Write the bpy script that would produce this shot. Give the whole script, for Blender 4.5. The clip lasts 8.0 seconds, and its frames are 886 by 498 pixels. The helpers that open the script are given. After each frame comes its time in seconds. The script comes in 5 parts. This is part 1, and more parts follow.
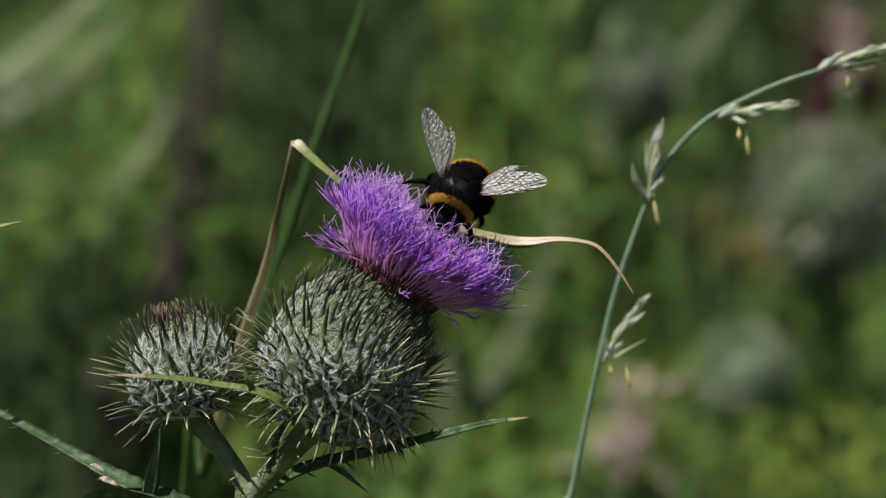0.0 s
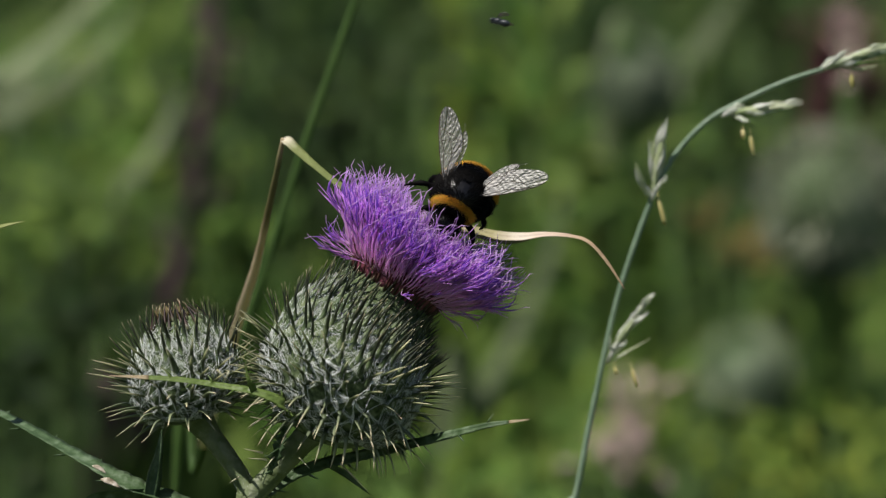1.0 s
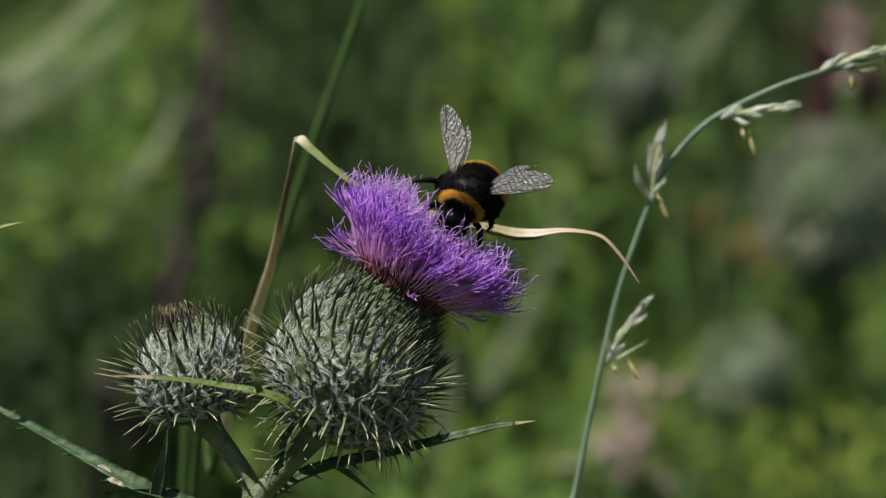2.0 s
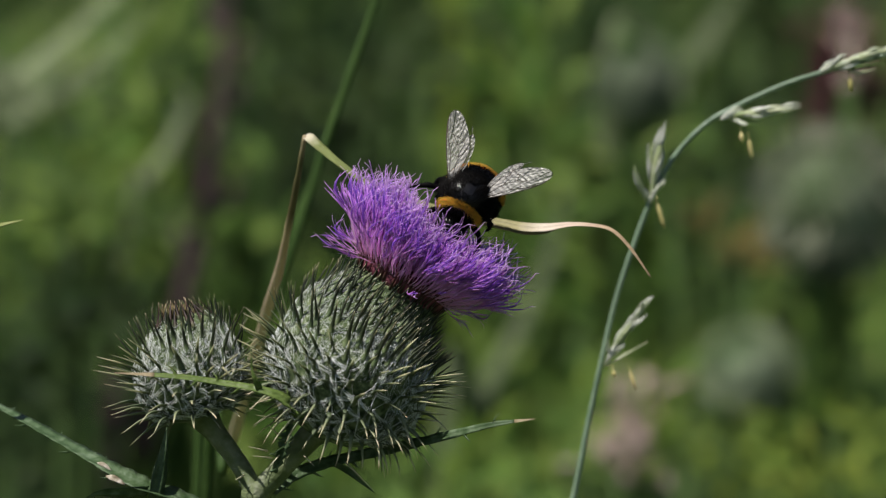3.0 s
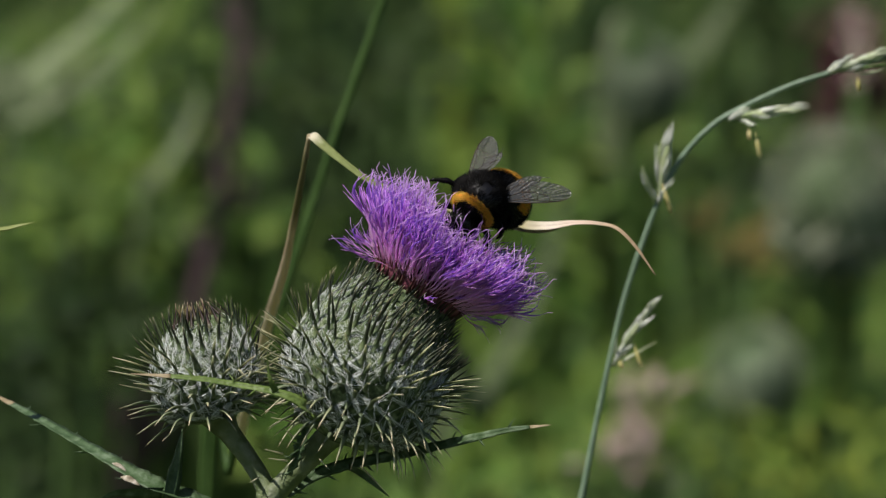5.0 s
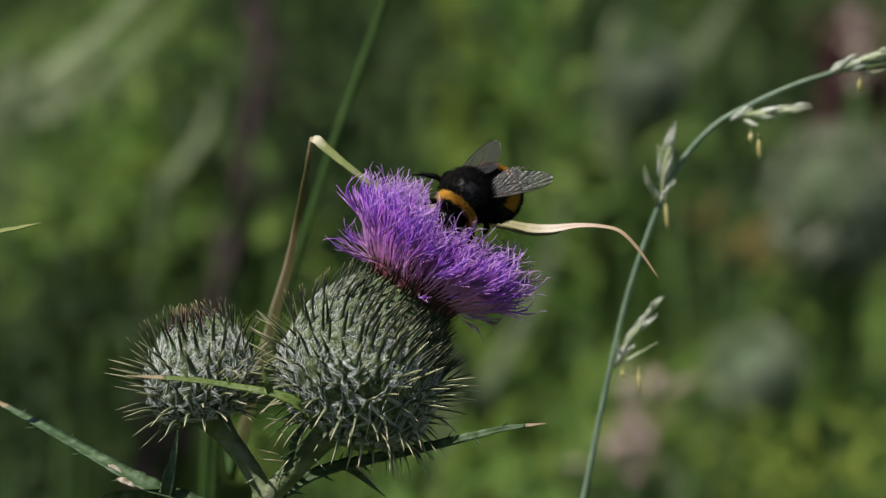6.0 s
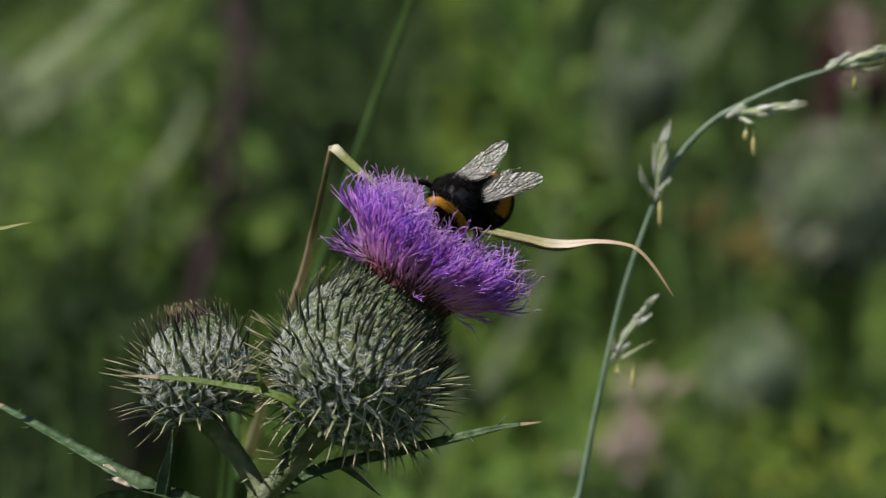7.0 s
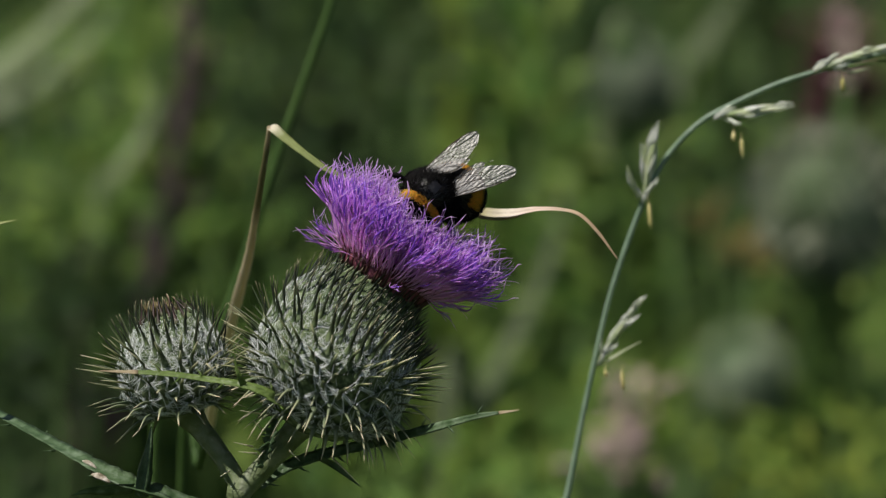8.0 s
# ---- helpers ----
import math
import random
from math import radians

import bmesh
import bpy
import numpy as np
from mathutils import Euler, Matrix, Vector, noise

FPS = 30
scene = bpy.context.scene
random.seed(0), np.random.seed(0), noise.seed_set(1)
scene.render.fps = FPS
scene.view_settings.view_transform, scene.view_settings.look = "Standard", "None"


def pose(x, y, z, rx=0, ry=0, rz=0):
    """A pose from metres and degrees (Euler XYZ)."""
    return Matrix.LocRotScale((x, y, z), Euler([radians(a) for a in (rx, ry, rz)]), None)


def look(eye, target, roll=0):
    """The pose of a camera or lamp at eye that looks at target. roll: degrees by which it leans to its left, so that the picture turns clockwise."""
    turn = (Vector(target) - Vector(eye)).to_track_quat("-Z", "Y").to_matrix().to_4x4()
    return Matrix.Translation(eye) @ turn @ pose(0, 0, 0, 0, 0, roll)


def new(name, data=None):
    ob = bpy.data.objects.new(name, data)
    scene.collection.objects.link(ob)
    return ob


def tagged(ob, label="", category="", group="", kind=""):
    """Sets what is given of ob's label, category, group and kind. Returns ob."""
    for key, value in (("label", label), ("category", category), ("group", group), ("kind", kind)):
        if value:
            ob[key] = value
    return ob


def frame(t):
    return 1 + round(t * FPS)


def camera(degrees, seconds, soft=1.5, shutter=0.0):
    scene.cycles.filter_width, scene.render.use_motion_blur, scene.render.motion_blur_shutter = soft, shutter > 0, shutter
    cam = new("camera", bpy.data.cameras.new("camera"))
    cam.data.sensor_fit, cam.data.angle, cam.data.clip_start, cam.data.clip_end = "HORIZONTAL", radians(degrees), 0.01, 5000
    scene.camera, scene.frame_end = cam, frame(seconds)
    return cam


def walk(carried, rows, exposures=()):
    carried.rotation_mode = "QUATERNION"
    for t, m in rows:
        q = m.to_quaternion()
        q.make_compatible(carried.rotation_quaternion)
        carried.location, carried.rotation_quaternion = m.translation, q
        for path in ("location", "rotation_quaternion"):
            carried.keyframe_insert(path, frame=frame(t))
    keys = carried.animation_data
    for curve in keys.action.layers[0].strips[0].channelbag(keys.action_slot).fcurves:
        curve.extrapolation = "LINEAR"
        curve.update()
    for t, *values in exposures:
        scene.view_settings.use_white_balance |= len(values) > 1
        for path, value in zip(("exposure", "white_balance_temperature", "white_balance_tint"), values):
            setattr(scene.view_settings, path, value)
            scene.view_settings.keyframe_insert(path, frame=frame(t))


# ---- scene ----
# The place: a spear thistle in a summer meadow, filmed with a long lens from under two metres.
HEAD = Vector((0, 0, 0.90))             # middle of the sharp plane, beside the open flower
TILT = radians(8)                       # the lens looks slightly down
RIGHT = Vector((1, 0, 0))
AWAY = Vector((0, math.cos(TILT), -math.sin(TILT)))
UP = Vector((0, math.sin(TILT), math.cos(TILT)))
FOCUS = 1.7204


def at(x, y, d=0.0):
    """A place in millimetres from HEAD: to the right, up and away from the camera."""
    return HEAD + (RIGHT * x + UP * y + AWAY * d) / 1000


cam = camera(6.0, 8.0, soft=1.25, shutter=0.5)
cam.data.dof.use_dof = True
cam.data.dof.focus_distance = FOCUS
cam.data.dof.aperture_fstop = 16.5
cam.data.dof.aperture_blades = 7
EYE = HEAD - AWAY * FOCUS
walk(cam, [(0, look(EYE, HEAD)), (8.0, look(EYE, HEAD))], [(0, 0.19), (4.7, 0.19), (6.5, 0.13), (8.0, 0.08)])

# ---- light ----
SUN_FROM = Vector((-0.38, -0.24, 0.89)).normalized()
world = bpy.data.worlds.new("sky")
scene.world = world
world.use_nodes = True
sky = world.node_tree.nodes.new("ShaderNodeTexSky")
sky.sky_type, sky.sun_disc = "NISHITA", False
sky.sun_elevation = math.asin(SUN_FROM.z)
sky.sun_rotation = math.atan2(SUN_FROM.x, SUN_FROM.y)
back = world.node_tree.nodes["Background"]
back.inputs[1].default_value = 0.05
world.node_tree.links.new(sky.outputs[0], back.inputs[0])
sun = new("sun", bpy.data.lights.new("sun", "SUN"))
sun.data.energy, sun.data.angle, sun.data.color = 5.0, radians(0.5), (1.0, 0.95, 0.89)
sun.matrix_world = look(SUN_FROM * 20, (0, 0, 0))

# ---- geometry helpers ----
BASE = {}


class Geo:
    """Vertices and faces of one mesh, in metres."""

    def __init__(self):
        self.v, self.f, self.u = [], [], []  # u: how far along its sweep a vertex lies, 0 to 1

    def sweep(self, pts, sections, hint=None, caps=True, span=(0.0, 1.0)):
        """A skin through one ring of (side, up) offsets for each point of a line."""
        pts = [Vector(p) for p in pts]
        n, k, first, side = len(pts), len(sections[0]), len(self.v), None
        for i, p in enumerate(pts):
            tan = (pts[min(i + 1, n - 1)] - pts[max(i - 1, 0)]).normalized()
            if hint is not None:
                side = tan.cross(Vector(hint))
            elif side is None:
                side = tan.orthogonal()
            side = (side - tan * side.dot(tan)).normalized()
            up = side.cross(tan)
            self.v += [p + side * a + up * b for a, b in sections[i]]
            self.u += [span[0] + (span[1] - span[0]) * i / (n - 1)] * k
        for i in range(n - 1):
            a, b = first + i * k, first + (i + 1) * k
            self.f += [(a + j, a + (j + 1) % k, b + (j + 1) % k, b + j) for j in range(k)]
        if caps:
            self.f += [tuple(range(first + k - 1, first - 1, -1)), tuple(range(first + (n - 1) * k, first + n * k))]

    def tube(self, pts, radii, sides=6, ribs=0.0, span=(0.0, 1.0)):
        rings = [[(r * (1 + ribs * (j % 2)) * math.cos(math.tau * j / sides), r * (1 + ribs * (j % 2)) * math.sin(math.tau * j / sides))
                  for j in range(sides)] for r in radii]
        self.sweep(pts, rings, span=span)

    def blade(self, pts, widths, hint, fold=0.25, thick=0.12):
        """A leaf blade: keeled along the middle, thick there, thin at the edges."""
        self.sweep(pts, [[(-w, w * fold), (-w * 0.45, w * fold * 0.3 - w * thick), (0, -w * thick * 1.8), (w * 0.45, w * fold * 0.3 - w * thick),
                          (w, w * fold), (w * 0.4, w * fold * 0.3), (0, 0), (-w * 0.4, w * fold * 0.3)] for w in widths], hint)

    def ball(self, mid, radii, turn=None, rings=12, sides=18, lump=0.0):
        first, turn = len(self.v), turn or Matrix.Identity(3)
        for i in range(rings + 1):
            a = math.pi * i / rings
            for j in range(sides):
                b = math.tau * j / sides
                p = Vector((math.sin(a) * math.cos(b), math.sin(a) * math.sin(b), math.cos(a)))
                if lump:
                    p *= 1 + lump * noise.noise(p * 2.3)
                self.v.append(Vector(mid) + turn @ Vector((p.x * radii[0], p.y * radii[1], p.z * radii[2])))
        for i in range(rings):
            for j in range(sides):
                a, b = first + i * sides, first + (i + 1) * sides
                self.f.append((a + j, b + j, b + (j + 1) % sides, a + (j + 1) % sides))

    def mesh(self, name, base=Vector((0, 0, 0)), smooth=True):
        me = bpy.data.meshes.new(name)
        me.from_pydata([tuple(v - base) for v in self.v], [], self.f)
        if len(self.u) == len(self.v):
            uv = me.uv_layers.new(name="along")
            idx = np.zeros(len(me.loops), dtype=np.int32)
            me.loops.foreach_get("vertex_index", idx)
            us = np.zeros((len(idx), 2), dtype=np.float32)
            us[:, 0] = np.array(self.u, dtype=np.float32)[idx]
            uv.data.foreach_set("uv", us.ravel())
        me.validate()
        if smooth:
            me.polygons.foreach_set("use_smooth", [True] * len(me.polygons))
        me.update()
        return me


def curve(pts, n=6):
    """A smooth line through the points, n steps between two."""
    q = [Vector(p) for p in pts]
    q = [q[0] * 2 - q[1]] + q + [q[-1] * 2 - q[-2]]
    out = []
    for i in range(1, len(q) - 2):
        a, b, c, d = q[i - 1:i + 3]
        for s in range(n):
            t = s / n
            out.append(0.5 * (2 * b + (c - a) * t + (2 * a - 5 * b + 4 * c - d) * t * t + (3 * b - a - 3 * c + d) * t ** 3))
    return out + [q[-2]]


def spread(values, count):
    """The values, evened out to that many."""
    return [float(v) for v in np.interp(np.linspace(0, len(values) - 1, count), range(len(values)), values)]


def thing(name, base, label, category, group="", kind=""):
    ob = new(name)
    ob.empty_display_size = 0.01
    ob.location = base
    BASE[ob.name] = Vector(base)
    return tagged(ob, label, category, group, kind)


def part(name, geo, material, parent, label="", kind="", smooth=True):
    ob = new(name, geo.mesh(name, BASE[parent.name], smooth))
    ob.data.materials.append(material)
    ob.parent = parent
    BASE[ob.name] = BASE[parent.name]
    return tagged(ob, label, kind=kind)


def piece(name, me, parent, place, z, x, size):
    """A small part on shared mesh data: its foot, its long way, the way it bends to, its size."""
    z = z.normalized()
    x = (x - z * x.dot(z)).normalized()
    ob = new(name, me)
    ob.parent = parent
    turn = Matrix((x, z.cross(x), z)).transposed().to_4x4()
    ob.matrix_basis = Matrix.Translation(place - BASE[parent.name]) @ turn @ Matrix.Diagonal((*size, 1))
    return ob


# ---- materials ----
def material(name, colours, rough=0.6, scale=300.0, bump=0.0, through_light=0.0, vary=0.25, along=None, fine=4.0, spec=0.4, island=False):
    """A surface of two or more colours mixed by noise, varied from piece to piece; along: colour stops from foot to tip, 0 to 1."""
    m = bpy.data.materials.new(name)
    m.use_nodes = True
    nt = m.node_tree
    n, l = nt.nodes, nt.links
    b = n["Principled BSDF"]
    b.inputs["Roughness"].default_value = rough
    b.inputs["Specular IOR Level"].default_value = spec
    tc = n.new("ShaderNodeTexCoord")
    nz = n.new("ShaderNodeTexNoise")
    nz.inputs["Scale"].default_value, nz.inputs["Detail"].default_value = scale, 6
    l.new(tc.outputs["Object"], nz.inputs["Vector"])
    ramp = n.new("ShaderNodeValToRGB")
    els = ramp.color_ramp.elements
    for i, c in enumerate(colours):
        e = els[i] if i < 2 else els.new(0.5)
        e.color = (*c, 1)
    for i, c in enumerate(colours):
        els[i].position = 0.32 + 0.36 * i / max(1, len(colours) - 1)
        els[i].color = (*c, 1)
    l.new(nz.outputs["Fac"], ramp.inputs["Fac"])
    colour = ramp.outputs["Color"]
    if along:
        sep = n.new("ShaderNodeSeparateXYZ")
        l.new(tc.outputs["UV"], sep.inputs[0])
        r2 = n.new("ShaderNodeValToRGB")
        e2 = r2.color_ramp.elements
        while len(e2) < len(along):
            e2.new(0.5)
        for i, (p, c) in enumerate(along):
            e2[i].position = p
        for i, (p, c) in enumerate(along):
            e2[i].color = (*c, 1)
        l.new(sep.outputs["X"], r2.inputs["Fac"])
        mix = n.new("ShaderNodeMix")
        mix.data_type, mix.blend_type = "RGBA", "OVERLAY"
        mix.inputs["Factor"].default_value = 0.25
        l.new(r2.outputs["Color"], mix.inputs["A"])
        l.new(colour, mix.inputs["B"])
        colour = mix.outputs["Result"]
    if vary:
        hsv = n.new("ShaderNodeHueSaturation")
        rnd = n.new("ShaderNodeNewGeometry").outputs["Random Per Island"] if island else n.new("ShaderNodeObjectInfo").outputs["Random"]
        mr = n.new("ShaderNodeMapRange")
        mr.inputs["To Min"].default_value, mr.inputs["To Max"].default_value = 1 - vary, 1 + vary
        l.new(rnd, mr.inputs["Value"])
        l.new(mr.outputs["Result"], hsv.inputs["Value"])
        mh = n.new("ShaderNodeMapRange")
        mh.inputs["To Min"].default_value, mh.inputs["To Max"].default_value = 0.5 + vary * 0.08, 0.5 - vary * 0.08
        l.new(rnd, mh.inputs["Value"])
        l.new(mh.outputs["Result"], hsv.inputs["Hue"])
        l.new(colour, hsv.inputs["Color"])
        colour = hsv.outputs["Color"]
    l.new(colour, b.inputs["Base Color"])
    if bump:
        nb = n.new("ShaderNodeTexNoise")
        nb.inputs["Scale"].default_value, nb.inputs["Detail"].default_value = scale * fine, 3
        l.new(tc.outputs["Object"], nb.inputs["Vector"])
        bp = n.new("ShaderNodeBump")
        bp.inputs["Strength"].default_value, bp.inputs["Distance"].default_value = bump, 0.3 / scale
        l.new(nb.outputs["Fac"], bp.inputs["Height"])
        l.new(bp.outputs["Normal"], b.inputs["Normal"])
    if through_light:
        tr = n.new("ShaderNodeBsdfTranslucent")
        l.new(colour, tr.inputs["Color"])
        ms = n.new("ShaderNodeMixShader")
        ms.inputs[0].default_value = through_light
        l.new(b.outputs[0], ms.inputs[1])
        l.new(tr.outputs[0], ms.inputs[2])
        l.new(ms.outputs[0], n["Material Output"].inputs["Surface"])
    return m


INVOLUCRE = material("woolly_green", [(0.018, 0.032, 0.010), (0.072, 0.104, 0.040), (0.205, 0.25, 0.13)], 0.85, 700, 0.8, vary=0)
GREYS = [(0.35, 0.35, 0.35), (0.65, 0.65, 0.65)]
BRACT = material("bract_green", GREYS, 0.5, 900, 0.2,
                 along=[(0.0, (0.19, 0.24, 0.13)), (0.22, (0.10, 0.14, 0.055)), (0.38, (0.022, 0.034, 0.012)), (0.76, (0.014, 0.018, 0.009)), (0.90, (0.12, 0.115, 0.055)), (1.0, (0.50, 0.45, 0.28))])
BRACT_PALE = material("bract_light", GREYS, 0.5, 900, 0.2,
                      along=[(0.0, (0.14, 0.18, 0.09)), (0.28, (0.055, 0.080, 0.030)), (0.48, (0.030, 0.044, 0.017)), (0.58, (0.11, 0.13, 0.05)), (0.72, (0.46, 0.46, 0.25)), (1.0, (0.74, 0.68, 0.46))])
BRACT_LOW = material("bract_grey", GREYS, 0.5, 900, 0.2,
                     along=[(0.0, (0.04, 0.055, 0.025)), (0.30, (0.06, 0.08, 0.035)), (0.50, (0.13, 0.16, 0.085)), (0.66, (0.22, 0.24, 0.13)), (0.84, (0.50, 0.46, 0.30)), (1.0, (0.58, 0.46, 0.28))])
BRACT_DARK = material("bract_dark", GREYS, 0.5, 900, 0.2,
                      along=[(0.0, (0.15, 0.19, 0.09)), (0.20, (0.08, 0.10, 0.04)), (0.38, (0.020, 0.020, 0.011)), (0.85, (0.016, 0.011, 0.009)), (0.94, (0.10, 0.08, 0.04)), (1.0, (0.5, 0.42, 0.25))])
BRACT_BROWN = material("bract_brown", GREYS, 0.55, 900, 0.2,
                       along=[(0.0, (0.12, 0.14, 0.07)), (0.25, (0.035, 0.020, 0.012)), (0.70, (0.016, 0.007, 0.006)), (0.88, (0.10, 0.07, 0.035)), (1.0, (0.55, 0.46, 0.30))])
BRACT_RED = material("bract_red", GREYS, 0.5, 900, 0.2, through_light=0.2,
                     along=[(0.0, (0.05, 0.04, 0.02)), (0.45, (0.10, 0.025, 0.03)), (0.75, (0.30, 0.10, 0.14)), (1.0, (0.62, 0.40, 0.40))])
BRACT_BACK = material("bract_plain", [(0.05, 0.07, 0.025), (0.10, 0.12, 0.05)], 0.5, 300, vary=0.3, island=True)
PRICKLE = material("pale_prickle", [(0.50, 0.46, 0.28), (0.70, 0.66, 0.48)], 0.45, 300, vary=0)
WOOL = material("white_wool", [(0.72, 0.75, 0.74), (0.84, 0.86, 0.86)], 0.7, 300, vary=0)
VIOLETS = [(0.0, (0.92, 0.66, 0.82)), (0.30, (0.90, 0.57, 0.91)), (0.55, (0.82, 0.45, 0.91)), (0.66, (0.70, 0.33, 0.85)), (0.72, (0.41, 0.17, 0.66)), (0.88, (0.39, 0.16, 0.66)), (0.93, (0.82, 0.54, 0.92)), (1.0, (0.85, 0.64, 0.94))]
FLORET = material("violet_floret", GREYS, 0.28, 900, 0.0, 0.6, vary=0.2, spec=0.7, along=VIOLETS)
FLORETS = material("violet_florets", GREYS, 0.32, 900, 0.0, 0.6, vary=0.25, spec=0.7, island=True, along=VIOLETS)
RED_BASE = material("crimson_rim", [(0.08, 0.014, 0.026), (0.25, 0.07, 0.10)], 0.6, 500, 0.3, vary=0)
STEM = material("downy_stem", [(0.12, 0.165, 0.06), (0.205, 0.255, 0.115), (0.34, 0.37, 0.25)], 0.6, 240, 0.4, 0.42, vary=0)
LEAF = material("thistle_leaf", [(0.036, 0.072, 0.023), (0.072, 0.122, 0.050), (0.15, 0.21, 0.12)], 0.5, 420, 0.4, 0.2, vary=0)
LEAF_LIGHT = material("thistle_leaf_young", [(0.09, 0.15, 0.028), (0.17, 0.24, 0.06)], 0.45, 200, 0.4, 0.3, vary=0)
SCAR = material("pale_scar", [(0.16, 0.13, 0.08), (0.42, 0.36, 0.27), (0.66, 0.60, 0.52)], 0.7, 900, 0.4, vary=0)
TAN = material("dry_tip", [(0.24, 0.18, 0.10), (0.44, 0.36, 0.22)], 0.6, 300, 0.3, 0.2, vary=0)
DRY = material("dry_grass", GREYS, 0.55, 300, 0.3, 0.25, vary=0,
               along=[(0.0, (0.30, 0.31, 0.13)), (0.30, (0.38, 0.34, 0.17)), (0.42, (0.70, 0.62, 0.50)), (0.55, (0.68, 0.53, 0.43)), (0.72, (0.52, 0.38, 0.24)), (1.0, (0.40, 0.28, 0.17))])
FOLD = material("folded_grass", GREYS, 0.5, 300, 0.3, 0.25, vary=0,
                along=[(0.0, (0.70, 0.62, 0.50)), (0.22, (0.62, 0.58, 0.40)), (0.36, (0.30, 0.34, 0.12)), (1.0, (0.20, 0.26, 0.07))])
DRY_GREEN = material("fading_grass", [(0.22, 0.26, 0.08), (0.30, 0.32, 0.12)], 0.5, 50, 0.3, 0.25, vary=0)
OLIVE = material("olive_blade", [(0.22, 0.22, 0.08), (0.34, 0.30, 0.15)], 0.55, 200, 0.3, 0.2, vary=0)
CULM = material("blue_green_culm", [(0.13, 0.20, 0.125), (0.20, 0.28, 0.185)], 0.42, 200, 0.2, 0.1, vary=0)
GLUME = material("pale_glume", [(0.52, 0.57, 0.42), (0.68, 0.71, 0.60), (0.84, 0.84, 0.79)], 0.5, 250, 0.2, 0.3, vary=0.15)
GLUME_GREEN = material("green_glume", [(0.34, 0.42, 0.20), (0.50, 0.56, 0.33), (0.68, 0.71, 0.55)], 0.5, 250, 0.2, 0.3, vary=0.15)
ANTHER = material("straw_anther", [(0.55, 0.48, 0.16), (0.70, 0.62, 0.30)], 0.6, 400, 0.2, 0.2, vary=0.1)
STALK_DARK = material("dark_green_stalk", [(0.035, 0.075, 0.014), (0.06, 0.11, 0.026)], 0.55, 150, 0.2, 0.15, vary=0, spec=0.2)
STALK = material("green_stalk", [(0.05, 0.10, 0.02), (0.08, 0.14, 0.035)], 0.55, 150, 0.2, 0.15, vary=0, spec=0.2)
BLACK_FUR = material("black_fur", [(0.002, 0.0018, 0.0018), (0.004, 0.0036, 0.0035)], 0.6, 400, vary=0.3, island=True, spec=0.05)
SKIN = material("black_cuticle", [(0.004, 0.0035, 0.0035), (0.007, 0.006, 0.006)], 0.3, 500, 0.15, vary=0, spec=0.6)
YELLOW_FUR = material("amber_fur", [(0.80, 0.45, 0.04), (0.90, 0.56, 0.08)], 0.6, 400, 0, 0.3, vary=0.3, island=True)
ORANGE_FUR = material("orange_fur", [(0.74, 0.37, 0.025), (0.86, 0.48, 0.05)], 0.6, 400, 0, 0.3, vary=0.3, island=True)
VEIN = material("brown_vein", [(0.03, 0.022, 0.016), (0.07, 0.05, 0.035)], 0.35, 300, vary=0)
FLY = material("fly_black", [(0.01, 0.012, 0.015), (0.03, 0.035, 0.04)], 0.35, 400, vary=0)
GROUND = material("meadow_ground", [(0.03, 0.05, 0.015), (0.06, 0.09, 0.03), (0.10, 0.10, 0.05)], 0.95, 6, 0.8, vary=0)
GRASS = material("meadow_grass", [(0.038, 0.080, 0.019), (0.072, 0.128, 0.035), (0.120, 0.172, 0.060)], 0.5, 3, 0, 0.3, vary=0.5, island=True, spec=0.12)
PURPLE_STEM = material("purple_stem", [(0.040, 0.020, 0.025), (0.090, 0.050, 0.056)], 0.6, 60, 0.3, vary=0)
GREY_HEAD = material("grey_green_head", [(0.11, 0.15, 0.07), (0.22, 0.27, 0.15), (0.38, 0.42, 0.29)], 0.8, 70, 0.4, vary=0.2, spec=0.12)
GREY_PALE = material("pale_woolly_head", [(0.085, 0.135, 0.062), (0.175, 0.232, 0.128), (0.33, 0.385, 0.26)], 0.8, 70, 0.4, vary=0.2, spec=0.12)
# darker copy of the grey-green head, with shade put into its colours
GREY_SHADED = material("shaded_woolly_head", [(0.08, 0.115, 0.065), (0.14, 0.18, 0.11), (0.24, 0.27, 0.19)], 0.8, 70, 0.4, vary=0.2, spec=0.12)
PINK = material("faded_pink", [(0.40, 0.28, 0.25), (0.60, 0.47, 0.42)], 0.7, 100, 0.2, 0.2, vary=0.2, island=True)
CRIMSON = material("dull_crimson", [(0.040, 0.006, 0.008), (0.095, 0.024, 0.027)], 0.7, 100, 0.2, 0.2, vary=0.3, island=True)
LIME = material("lime_leaf", [(0.14, 0.22, 0.03), (0.24, 0.33, 0.06)], 0.5, 40, 0.2, 0.3, vary=0.3, island=True, spec=0.12)
PALE = material("pale_leaf", [(0.16, 0.21, 0.10), (0.29, 0.34, 0.20)], 0.5, 40, 0.2, 0.3, vary=0.2, island=True, spec=0.12)
FRESH = material("fresh_leaf", [(0.105, 0.195, 0.030), (0.185, 0.290, 0.066)], 0.45, 40, 0.2, 0.35, vary=0.35, island=True, spec=0.12)
MOSSY = material("mossy_leaf", [(0.050, 0.090, 0.020), (0.088, 0.138, 0.038)], 0.5, 40, 0.2, 0.3, vary=0.35, island=True, spec=0.12)
BUD = material("brown_bud", [(0.05, 0.035, 0.012), (0.18, 0.145, 0.055)], 0.6, 200, 0.2, 0.2, vary=0.4, island=True)
